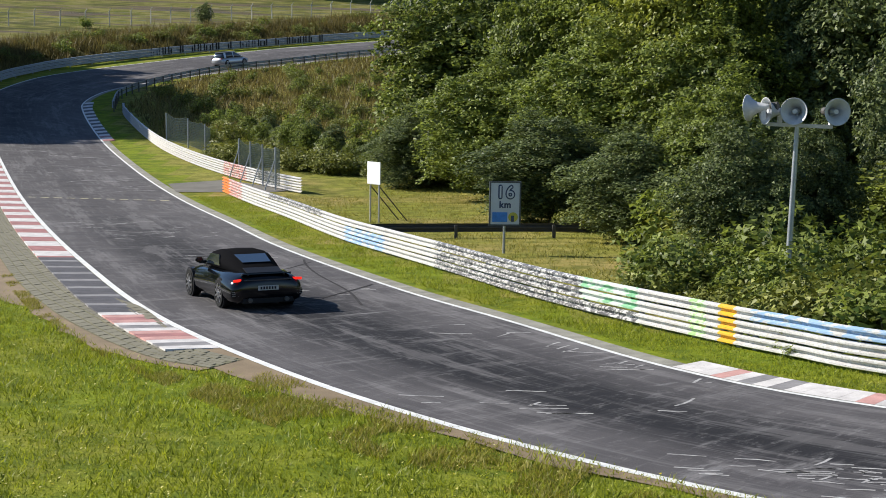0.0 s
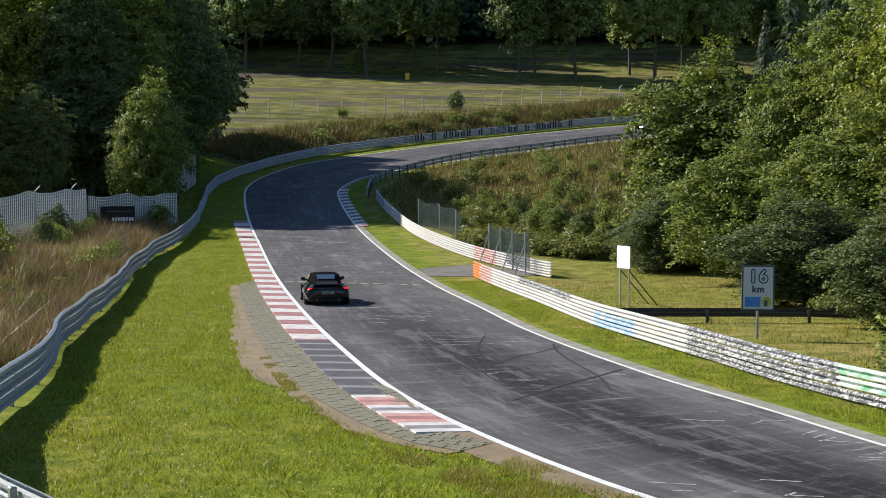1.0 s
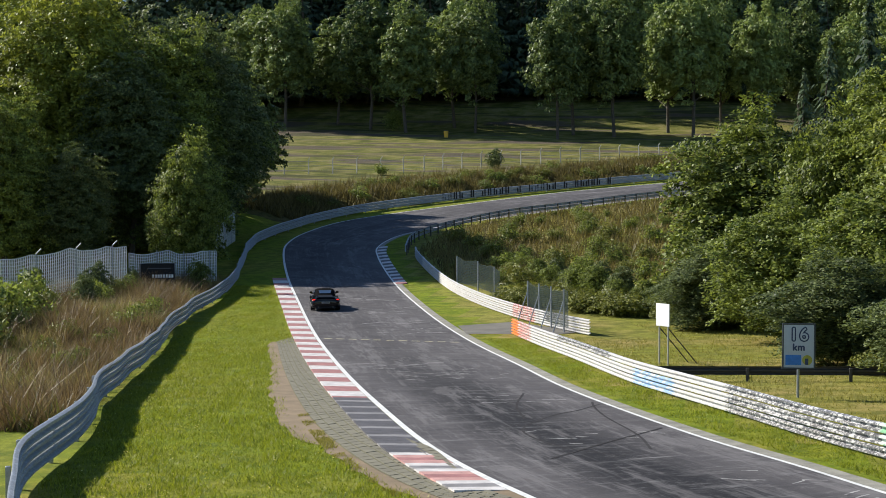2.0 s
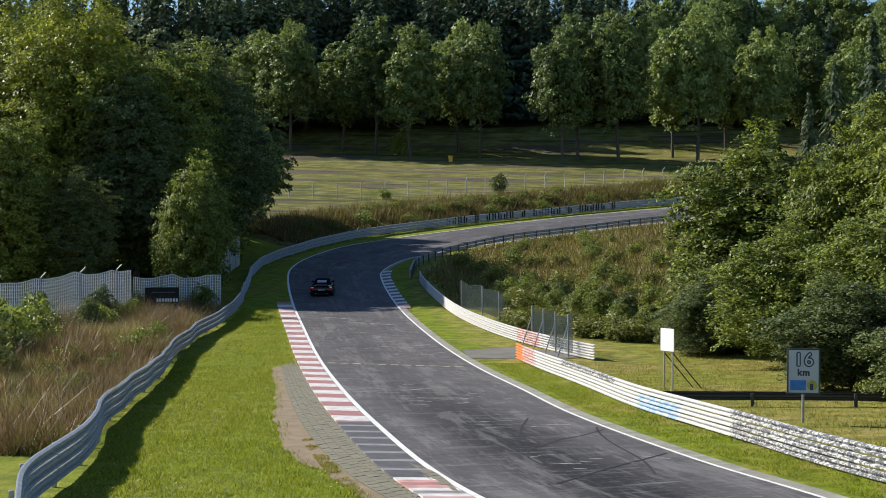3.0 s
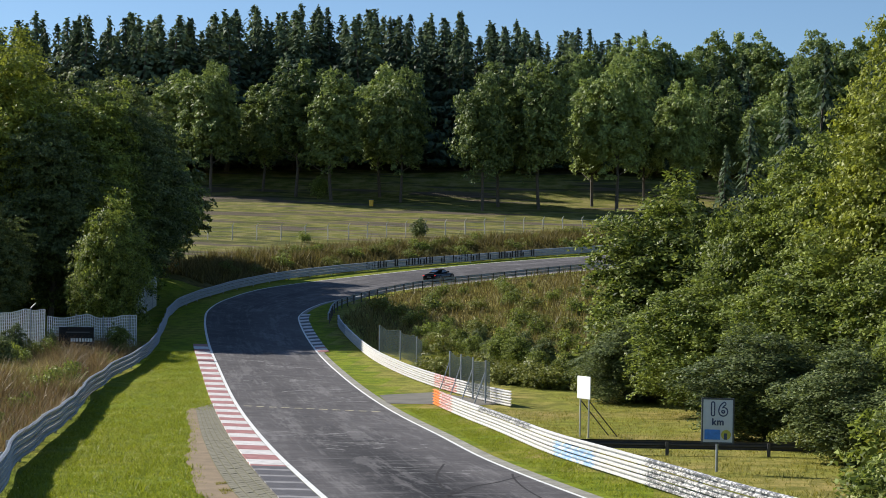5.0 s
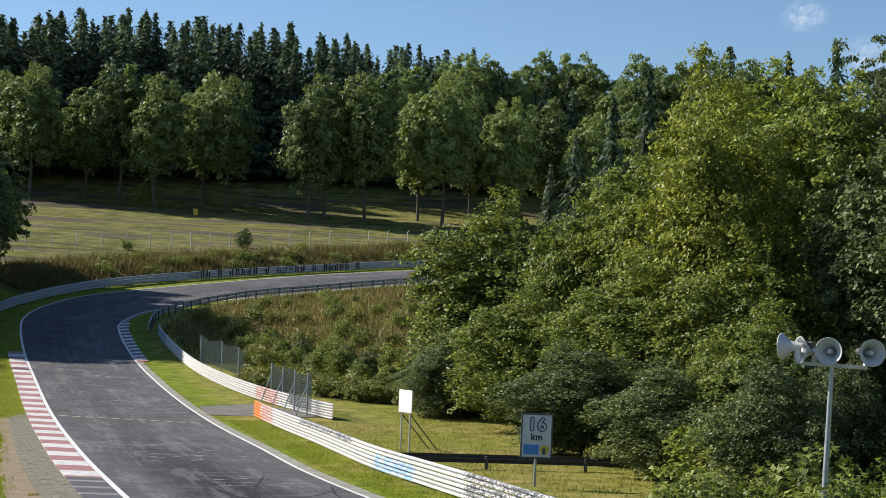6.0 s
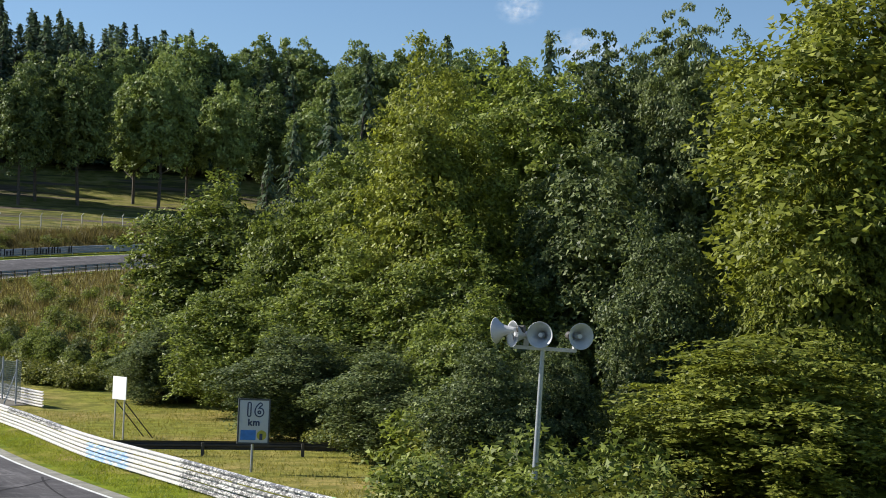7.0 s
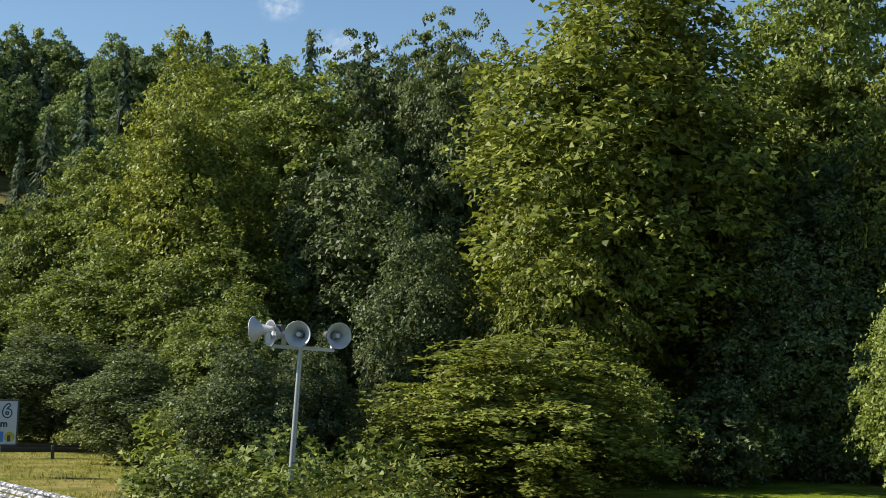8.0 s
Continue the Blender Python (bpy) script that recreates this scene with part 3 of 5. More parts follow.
def crown(seed, sprays, leaves, base, radius, height, leaf, mat, layered=0.6, taper=0.5, inner=500, spread=0.20):
    """A leafy crown between base and height: flat drooping sprays of leaves on an uneven outline, with gaps, and large
    hidden cards within that block light.
    """
    rng = np.random.default_rng(seed)
    d = unit(rng.normal(size=(sprays, 3)))
    lump = np.array([1 + 0.50 * noise.noise(Vector(q) * 1.7 + Vector((seed, 0, 0))) + 0.22 * noise.noise(Vector(q) * 4.3 + Vector((0, seed, 0))) for q in d])
    r = (0.50 + 0.46 * rng.random(sprays) ** 0.4) * lump
    half = (height - base) / 2
    c = d * r[:, None] * np.array((radius, radius, half))
    c[:, 2] += base + half
    k = np.clip((c[:, 2] - base) / (height - base), 0, 1)
    c[:, :2] *= (1 - taper * np.maximum(0, k - 0.45) * 1.2)[:, None]
    c[:, 2] = base + (c[:, 2] - base) * (height - base) / (np.quantile(c[:, 2], 0.99) - base)
    c[:, :2] *= 0.95 * radius / np.quantile(np.linalg.norm(c[:, :2], axis=1), 0.96)
    out = unit(d * np.array((1, 1, 0)) + rng.normal(scale=0.35, size=d.shape) * np.array((1, 1, 0)))
    side = np.cross(np.array((0, 0, 1.0)), out)
    long = radius * spread * (0.55 + 0.9 * rng.random(sprays))
    wide = long * (0.45 + 0.4 * rng.random(sprays))
    ang, far = rng.random((sprays, leaves)) * 6.283, np.sqrt(rng.random((sprays, leaves)))
    al, ac = np.cos(ang) * far, np.sin(ang) * far
    lift = rng.normal(size=(sprays, leaves)) * (0.34 - 0.26 * layered)
    lift += (1 - far) * (0.5 - 0.42 * layered) - 0.20 * al - 0.22 * al**2
    pos = c[:, None] + out[:, None] * (al * long[:, None])[..., None] + side[:, None] * (ac * wide[:, None])[..., None]
    pos[..., 2] += lift * long[:, None]
    face = unit(np.array((0, 0, 0.75)) + out[:, None] * 0.55 + side[:, None] * (ac * 0.4)[..., None] + rng.normal(scale=0.58, size=pos.shape))
    size = leaf * (0.6 + 0.8 * rng.random((sprays, leaves)))
    # Oversized cards added in the core block light and keep the gaps dark.
    u = unit(rng.normal(size=(inner, 3))) * (0.25 + 0.75 * rng.random((inner, 1)) ** 0.5) * 0.62 * np.array((radius, radius, half)) + np.array((0, 0, base + half))
    u[:, :2] *= (1 - taper * np.maximum(0, (u[:, 2:] - base) / (height - base) - 0.45) * 1.2)
    pos = np.vstack([pos.reshape(-1, 3), u])
    face = np.vstack([face.reshape(-1, 3), unit(rng.normal(size=(inner, 3)))])
    return leaf_cards("crown", pos, face, np.concatenate([size.ravel(), np.full(inner, leaf * 2.3)]), mat, 0.62)


def limb(bm, a, b, r0, r1, sides=7, bow=1.0):
    a, b = Vector(a), Vector(b)
    q = (b - a).to_track_quat("Z", "Y")
    rings = []
    for p, r in ((a, r0), ((a + b) / 2 + Vector((0.03, -0.02, 0)) * (b - a).length * bow, (r0 + r1) / 2), (b, r1)):
        rings.append([bm.verts.new(p + q @ Vector((math.cos(i * 2 * math.pi / sides) * r, math.sin(i * 2 * math.pi / sides) * r, 0))) for i in range(sides)])
    for u, w in zip(rings, rings[1:]):
        for i in range(sides):
            bm.faces.new((u[i], u[(i + 1) % sides], w[(i + 1) % sides], w[i]))


def broadleaf(name, seed, height, radius, base, mat, label, sprays=150, leaves=55, leaf=0.30, girth=0.20, layered=0.6, taper=0.5, spread=0.20, limbs=9, inner=2500):
    tree = tagged(new(name), label, "tree")
    rng = random.Random(seed)
    bm = bmesh.new()
    limb(bm, (0, 0, -0.4), (0.1, 0.05, height * 0.45), girth, girth * 0.65)
    limb(bm, (0.1, 0.05, height * 0.45), (0, 0.1, height * 0.9), girth * 0.65, girth * 0.15)
    for i in range(limbs):
        z = max(base, 0.15 * height) + (height * 0.55) * (i / 9)
        a = i * 2.4 + rng.random()
        e = radius * (0.55 + 0.25 * rng.random())
        limb(bm, (0.05, 0.03, z), (math.cos(a) * e, math.sin(a) * e, z + 0.5 * e), girth * 0.4, girth * 0.08, 5)
    part("trunk", bm, BARK, tree, "dark grey-brown bark")
    me = crown(seed, sprays, leaves, base, radius, height, leaf, mat, layered, taper, inner, spread)
    ob = new("crown", me)
    ob.parent = tree
    return tree


def spruce(seed, height=22.0, radius=4.6, whorls=32, arms=12):
    tree = tagged(new("spruce"), "dark green narrow spruce with a pointed top", "tree")
    rng = np.random.default_rng(seed)
    bm = bmesh.new()
    limb(bm, (0, 0, -0.4), (0, 0, height * 0.97), 0.24, 0.03, 6)
    part("trunk", bm, BARK, tree)
    c, f, s, down = [], [], [], []
    for w in range(whorls):
        k = w / (whorls - 1)
        z = height * (0.08 + 0.91 * k)
        reach = radius * (1 - k) ** 0.85 + 0.10
        for i in range(arms):
            a = rng.random() * 6.283
            ln = reach * (0.55 + 0.55 * rng.random())
            lift = rng.uniform(-0.5, 0.5) * height / whorls
            d = np.array((math.cos(a), math.sin(a), 0))
            m = max(2, int(ln / 0.42))
            for j in range(m):
                q = (j + 0.7) / m
                c.append(d * ln * q + np.array((0, 0, z + lift - 0.34 * ln * q + 0.16 * ln * q * q - 0.12)) + rng.normal(scale=0.09, size=3))
                f.append(unit(d + np.array((0, 0, 0.45)) + rng.normal(scale=0.35, size=3)))
                down.append(np.array((0, 0, -1.0)) + d * 0.7 + rng.normal(scale=0.3, size=3))
                s.append((0.75 + 0.5 * rng.random()) * (0.45 + 0.55 * (1 - k) ** 0.7))
    ob = new("crown", leaf_cards("needles", np.array(c), np.array(f), np.array(s), NEEDLE, 0.55, np.array(down)))
    ob.parent = tree
    return tree


def shrub(seed, radius, height, mat, label, sprays=44, leaves=30, leaf=0.15):
    s = tagged(new("shrub"), label, "shrub")
    bm = bmesh.new()
    for i in range(6):
        a = i * 1.05
        limb(bm, (0, 0, -0.1), (math.cos(a) * radius * 0.5, math.sin(a) * radius * 0.5, height * 0.6), 0.03, 0.008, 5)
    part("stem", bm, BARK, s)
    ob = new("foliage", crown(seed, sprays, leaves, -0.1, radius, height, leaf, mat, 0.2, 0.2, 120, 0.34))
    ob.parent = s
    return s


def put(proto, x, y, size=1.0, turn=0.0, wide=1.0, group=""):
    ob = copy_thing(proto, pose(x, y, ground(x, y) - 0.05, 0, 0, turn) @ Matrix.Diagonal((size * wide, size * wide, size, 1)))
    if group:
        ob["group"] = group
    return ob


def stand(protos, *places):
    for ob, (x, y) in zip(protos, places):
        ob.location = (x, y, ground(x, y) - 0.05)


rnd = random.Random(4)
# wood edge on the inside of the bend: full trees leafed to the ground
EDGE = [
    broadleaf("broadleaf_tree", 11, 12.0, 4.2, 0.0, LEAF, "leafy green tree, foliage down to the ground at the wood's edge", 520, 80, 0.20, layered=0.55, taper=0.15, inner=4000),
    broadleaf("broadleaf_tree", 23, 12.0, 4.2, 0.0, LEAF_WARM, "yellowish green sunlit tree at the wood's edge", 520, 80, 0.20, layered=0.8, taper=0.2, inner=4000),
    broadleaf("broadleaf_tree", 37, 12.0, 4.2, 0.0, LEAF_DEEP, "deep green tree with layered drooping branches", 520, 80, 0.20, layered=0.35, taper=0.1, inner=4000),
]
DEEP = [
    broadleaf("broadleaf_tree", 12, 12.0, 4.2, 0.3, LEAF, "leafy green tree inside the wood", 190, 44, 0.40, inner=1500),
    broadleaf("broadleaf_tree", 24, 12.0, 4.2, 0.3, LEAF_WARM, "yellowish green tree inside the wood", 190, 44, 0.40, inner=1500),
    broadleaf("broadleaf_tree", 38, 12.0, 4.2, 0.3, LEAF_DEEP, "deep green tree inside the wood", 190, 44, 0.40, inner=1500),
]
stand(DEEP, (40, 90), (-80, 128), (48, 80))
TALL = [
    broadleaf("tall_tree", 13, 18.0, 5.2, 0.4, LEAF, "tall leafy green tree in the wood", 800, 74, 0.215, 0.3, layered=0.75, spread=0.17, taper=0.22, inner=7000),
    broadleaf("tall_tree", 27, 18.0, 5.2, 0.4, LEAF_WARM, "tall yellowish green tree in full sun", 800, 74, 0.215, 0.3, layered=0.5, spread=0.17, taper=0.22, inner=7000),
    broadleaf("tall_tree", 41, 18.0, 5.2, 0.4, LEAF_DEEP, "tall deep green tree with layered branches", 800, 74, 0.215, 0.3, layered=0.9, spread=0.17, taper=0.22, inner=7000),
]
stand(TALL, (29, 88), (-66, 146), (-61, 152))
stand(EDGE, (26, 86), (-67, 132), (34, 84))
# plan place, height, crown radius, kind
# Kind 2's darker leaves also stand in for shade in the wood's recesses.
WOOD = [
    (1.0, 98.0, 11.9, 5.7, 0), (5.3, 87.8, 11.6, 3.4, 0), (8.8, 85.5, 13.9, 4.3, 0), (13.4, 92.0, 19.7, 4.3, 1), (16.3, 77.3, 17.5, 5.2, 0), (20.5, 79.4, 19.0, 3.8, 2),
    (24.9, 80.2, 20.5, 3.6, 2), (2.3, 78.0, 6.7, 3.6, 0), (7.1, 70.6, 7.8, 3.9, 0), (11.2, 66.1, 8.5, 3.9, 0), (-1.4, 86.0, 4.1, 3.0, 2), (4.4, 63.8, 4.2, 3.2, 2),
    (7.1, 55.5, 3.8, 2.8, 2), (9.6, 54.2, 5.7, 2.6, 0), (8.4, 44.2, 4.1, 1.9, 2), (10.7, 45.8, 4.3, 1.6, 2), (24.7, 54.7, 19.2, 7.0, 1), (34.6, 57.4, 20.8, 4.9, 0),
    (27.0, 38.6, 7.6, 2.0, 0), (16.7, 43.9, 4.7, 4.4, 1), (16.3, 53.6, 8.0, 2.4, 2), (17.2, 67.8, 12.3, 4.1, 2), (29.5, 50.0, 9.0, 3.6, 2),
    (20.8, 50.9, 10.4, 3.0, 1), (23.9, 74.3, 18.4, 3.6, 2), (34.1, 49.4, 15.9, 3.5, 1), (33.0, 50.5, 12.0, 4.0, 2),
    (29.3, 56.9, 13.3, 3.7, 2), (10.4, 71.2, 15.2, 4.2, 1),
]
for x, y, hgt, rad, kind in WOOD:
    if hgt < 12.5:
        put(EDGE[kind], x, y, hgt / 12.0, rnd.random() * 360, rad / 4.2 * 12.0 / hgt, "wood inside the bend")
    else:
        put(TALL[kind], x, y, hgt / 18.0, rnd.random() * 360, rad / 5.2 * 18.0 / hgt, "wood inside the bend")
deep_rnd = random.Random(19)
for i in range(44):
    x, y = 14 + 68 * deep_rnd.random(), 50 + 100 * deep_rnd.random()
    if x < 0.2 * y:
        continue
    if y < 124 - 1.05 * x + (34 if x > 26 else 14) or (x > 22 and y < 50 + 0.4 * x):
        continue
    put(DEEP[(0, 2, 1)[i % 3]], x, y, (10.0 + 0.08 * y + 3 * rnd.random()) / 12.0, rnd.random() * 360, 1.0, "wood inside the bend")
UNDER = [broadleaf("sapling", 91, 4.6, 2.3, -0.2, LEAF, "low leafy sapling at the foot of the wood", 120, 46, 0.19, 0.06, limbs=0, inner=500, spread=0.26), broadleaf("sapling", 95, 4.6, 2.4, -0.2, LEAF_DEEP, "low dark leafy sapling under the trees", 120, 46, 0.19, 0.06, limbs=0, inner=500, spread=0.26)]
stand(UNDER, (9.8, 62), (10.5, 53))
foot = spline([(-15, 119), (-10.5, 109), (-5, 99), (0.5, 92), (7, 81), (9, 71), (10, 60), (10.5, 50), (13, 47), (18, 47.5), (24, 48), (32, 48), (42, 44)], 2.1)
for i, q in enumerate(foot):
    put(UNDER[i % 2], q[0] + rnd.uniform(0, 1.6), q[1] + rnd.uniform(-0.6, 1.2), rnd.uniform(0.30, 0.48) if q[1] > 96 else rnd.uniform(0.55, 0.95) if q[1] > 60 else rnd.uniform(0.45, 0.8), rnd.random() * 360, 1.15, "saplings at the wood's foot")
# wood beyond the outer barrier
WOOD_L = [(-52, 131, 17, 2), (-51, 137, 20, 0), (-50.8, 144, 21, 2), (-52.2, 151, 21, 2), (-55, 158, 20, 0), (-57, 166, 18, 2), (-57, 173, 16, 0), (-57, 180, 14, 2), (-59, 134.5, 24.5, 1), (-61, 143, 24, 1),
          (-58, 151, 22, 2), (-66, 139, 24, 1), (-70, 147, 24, 0), (-66, 157, 24, 2), (-77, 142, 24, 1), (-80, 152, 25, 0), (-74, 134, 21, 0), (-87, 142, 23, 1), (-57, 117, 14, 0), (-64, 121, 16, 0), (-52, 119, 10, 2)]
for x, y, hgt, kind in WOOD_L:
    if (x > -72 and y < 160) or y < 137:
        put(TALL[kind], x, y, hgt / 18.0, rnd.random() * 360, 1.05, "wood outside the bend")
    else:
        put(DEEP[kind], x, y, hgt / 12.0, rnd.random() * 360, 0.95, "wood outside the bend")
put(EDGE[0], -43.6, 122, 11.0 / 12, 40, 0.82, "wood outside the bend")
# parkland trees with bare lower trunks above the field
PARK = [
    broadleaf("park_tree", 51, 22.0, 5.9, 5.2, LEAF_PARK, "tall green tree with a bare lower trunk", 270, 44, 0.52, 0.32, layered=0.4, taper=0.3, inner=2500),
    broadleaf("park_tree", 67, 22.0, 5.6, 4.4, LEAF_PARK, "tall dark green tree with a bare lower trunk", 270, 44, 0.52, 0.32, layered=0.5, taper=0.25, inner=2500),
]
stand(PARK, (-90, 290), (28, 292))
PARK_AT = [(-66, 285, 21), (-58, 279, 22), (-45.5, 280, 21), (-51, 290, 22), (-29.4, 269, 21), (-27.5, 277, 21), (-20.1, 274, 22), (-11.2, 283, 23),
           (-6.6, 275, 22), (-2, 288, 22), (5, 282, 22), (12, 290, 21), (20, 284, 20), (-74, 292, 21), (-82, 284, 20)]
for i, (x, y, hgt) in enumerate(PARK_AT):
    put(PARK[i % 2], x, y, (hgt + 2.5) / 22.0 * (0.80 + 0.26 * rnd.random()), rnd.random() * 360, rnd.uniform(0.8, 1.05), "trees above the field")
# leafy tops at the wood's far end
for i in range(16):
    x = -14 + 5.2 * i + rnd.uniform(-1.5, 1.5)
    put(PARK[i % 2], x, 316 + rnd.uniform(-3, 12), rnd.uniform(22.0, 27.0) / 22.0, rnd.random() * 360, rnd.uniform(0.8, 1.0), "leafy trees on the ridge")
# spruce forest on the ridge
SPRUCES = [spruce(3), spruce(8, 22.0, 4.0, 32, 12), spruce(15, 22.0, 5.0, 32, 12)]
stand(SPRUCES, (-60, 318), (-20, 322), (14, 326))
for row in range(4):
    for i in range(76):
        x = -150 + 2.85 * i + rnd.uniform(-1.2, 1.2)
        y = 315 + 7 * row + rnd.uniform(-3, 3) + max(0, -x - 60) * -0.25
        if rnd.random() < 0.12 + (0.5 if x > 2 else 0):
            continue
        put(SPRUCES[rnd.randrange(3)], x, y, (23.2 + 4.6 * rnd.random() ** 1.4 + max(-4.0, min(4.0, (-20 - x) * 0.10))) / 22, rnd.random() * 360, rnd.uniform(1.35, 1.95), "spruce forest on the ridge")
for x, y, hgt in ((9.0, 150, 17), (13, 156, 21), (6.5, 146, 14), (17, 160, 24), (22, 158, 26), (12, 138, 15), (26, 166, 27), (31, 160, 26), (19, 146, 20), (37, 165, 28), (42, 160, 27), (3.5, 152, 12)):
    put(SPRUCES[rnd.randrange(3)], x, y, (hgt + 1.5) / 22, rnd.random() * 360, 1.15, "spruces inside the bend")
# shrubs on the climbing slope and beside the barriers
BUSH = [shrub(71, 1.3, 1.6, SHRUB, "yellowish green shrub on the dry slope"), shrub(83, 1.2, 1.8, LEAF, "dense green shrub among dry grass")]
stand(BUSH, (-14, 128), (-11, 121))
for i in range(105):
    k = rnd.random()
    x, y = -25 + 27 * k + rnd.uniform(-5, 5), 112 + 60 * rnd.random()
    if gap_to(back_rail, x, y) > -1.8 and y < 134 or gap_to(inner_rail, x, y) < 2.0:
        continue
    if y > 160 and rnd.random() < 0.6:
        continue
    put(BUSH[rnd.randrange(2)], x, y, rnd.uniform(0.3, 0.9), rnd.random() * 360, 1.1, "shrubs on the slope")

# ---- roadside things ----
def rods(bm, a, b, r, sides=8):
    limb(bm, a, b, r, r, sides, 0)


def slab(bm, m, sx, sy, sz, bevel=0.0):
    g = bmesh.ops.create_cube(bm, size=1, matrix=m @ Matrix.Diagonal((sx, sy, sz, 1)))
    if bevel:
        es = list({e for v in g["verts"] for e in v.link_edges})
        bmesh.ops.bevel(bm, geom=es, offset=bevel, segments=2, affect="EDGES")


def thing(name, label, category, x, y, turn=0.0, group="", lean=0.0):
    ob = tagged(new(name), label, category, group)
    ob.matrix_basis = pose(x, y, ground(x, y), 0, lean, turn)
    return ob


def lettering(name, text, size, m, mat, parent, thick=0.004, bold=0.0):
    cu = bpy.data.curves.new(name, "FONT")
    cu.body, cu.size, cu.align_x, cu.align_y, cu.extrude = text, size, "CENTER", "CENTER", thick
    cu.space_character = 1.12
    tmp = bpy.data.objects.new(name, cu)
    scene.collection.objects.link(tmp)
    me = bpy.data.meshes.new_from_object(tmp.evaluated_get(bpy.context.evaluated_depsgraph_get()))
    bpy.data.objects.remove(tmp)
    if bold:
        bm = bmesh.new()
        for k in range(8):
            d = bmesh.new()
            d.from_mesh(me)
            bmesh.ops.translate(d, verts=d.verts, vec=(bold * math.cos(k * 0.785), bold * math.sin(k * 0.785), 0.0002 * k))
            one = bpy.data.meshes.new(name)
            d.to_mesh(one)
            d.free()
            bm.from_mesh(one)
            bpy.data.meshes.remove(one)
        bm.to_mesh(me)
        bm.free()
    me.materials.clear()
    me.materials.append(mat)
    ob = new(name, me)
    ob.parent, ob.matrix_basis = parent, m
    return ob


# White face; the bluish grey of its shaded side is put into the colour.
SIGN_FACE = plain("sign_white_shaded", (0.52, 0.56, 0.62), 0.45, vary=0.06)
SIGN_FRAME = plain("sign_frame_grey", (0.06, 0.07, 0.08), 0.5)
INK = plain("sign_navy", (0.03, 0.05, 0.12), 0.5)
BLUE = plain("sign_blue", (0.04, 0.20, 0.62), 0.45)
OLIVE = plain("sign_emblem", (0.45, 0.42, 0.06), 0.5)

# kilometre board
km = thing("distance_sign", "white distance board with navy numerals in a grey frame", "sign", 2.0, 51.4, 8, lean=1.0)
bm = bmesh.new()
rods(bm, (0, 0.05, -0.4), (0, 0.05, 1.5), 0.045, 10)
part("post", bm, STEEL_GREY, km)
bm = bmesh.new()
slab(bm, pose(0, 0, 1.64), 0.96, 0.03, 1.36, 0.005)
part("face", bm, SIGN_FACE, km)
bm = bmesh.new()
for x, z, sx, sz in ((-0.50, 1.64, 0.05, 1.46), (0.50, 1.64, 0.05, 1.46), (0, 2.345, 0.95, 0.05), (0, 0.935, 0.95, 0.05)):
    slab(bm, pose(x, 0, z), sx, 0.07, sz, 0.008)
part("frame", bm, SIGN_FRAME, km)
lettering("number", "16", 0.58, pose(0, -0.024, 2.0, 90), INK, km, 0.004, 0.042)
lettering("number_fill", "16", 0.58, pose(0, -0.031, 2.0, 90), SIGN_FACE, km, 0.004)
lettering("unit", "km", 0.30, pose(0, -0.024, 1.60, 90), INK, km, 0.004, 0.012)
bm = bmesh.new()
slab(bm, pose(-0.17, -0.022, 1.20), 0.50, 0.012, 0.32)
part("blue_panel", bm, BLUE, km, "plain blue panel")
bm = bmesh.new()
bmesh.ops.create_circle(bm, cap_ends=True, segments=20, radius=0.16, matrix=pose(0.27, -0.024, 1.20, 90))
part("emblem", bm, OLIVE, km, "round olive emblem")
bm = bmesh.new()
slab(bm, pose(0.25, -0.030, 1.15), 0.10, 0.008, 0.2)
part("emblem_mark", bm, INK, km, "dark mark on the emblem")

# blank board
wb = thing("notice_board", "blank white board on two posts with slanting braces", "sign", -2.85, 64.4, -52, lean=1.2)
bm = bmesh.new()
slab(bm, pose(0, 0, 2.02), 0.92, 0.03, 0.92, 0.01)
part("board", bm, WHITE_SHEET, wb)
for x in (-0.30, 0.30):
    bm = bmesh.new()
    rods(bm, (x, 0.05, -0.4), (x, 0.05, 2.3), 0.035)
    part("post", bm, POST_PALE, wb)
    bm = bmesh.new()
    rods(bm, (x, 0.05, 1.5), (x, 1.5, 0.0), 0.025)
    part("brace", bm, STEEL_DARK, wb)

# advertising board, its lettering as bars
ad = thing("advert_board", "black advertising board with pale lettering bars on a fence", "sign", -41.6, 110.0, 14)
bm = bmesh.new()
slab(bm, pose(0, 0, 1.25), 2.5, 0.05, 1.35, 0.02)
part("board", bm, BLACK, ad)
for k in range(8):
    bm = bmesh.new()
    slab(bm, pose(-0.33 + 0.20 * k, -0.03, 0.98), 0.14, 0.01, 0.24)
    part("bar", bm, WHITE_SHEET, ad)
bm = bmesh.new()
slab(bm, pose(0.1, -0.03, 1.55), 1.7, 0.01, 0.07)
part("bar", bm, SIGN_FRAME, ad)
for x in (-1.1, 1.1):
    bm = bmesh.new()
    rods(bm, (x, 0.05, -0.5), (x, 0.05, 1.9), 0.04)
    part("post", bm, STEEL_DARK, ad)


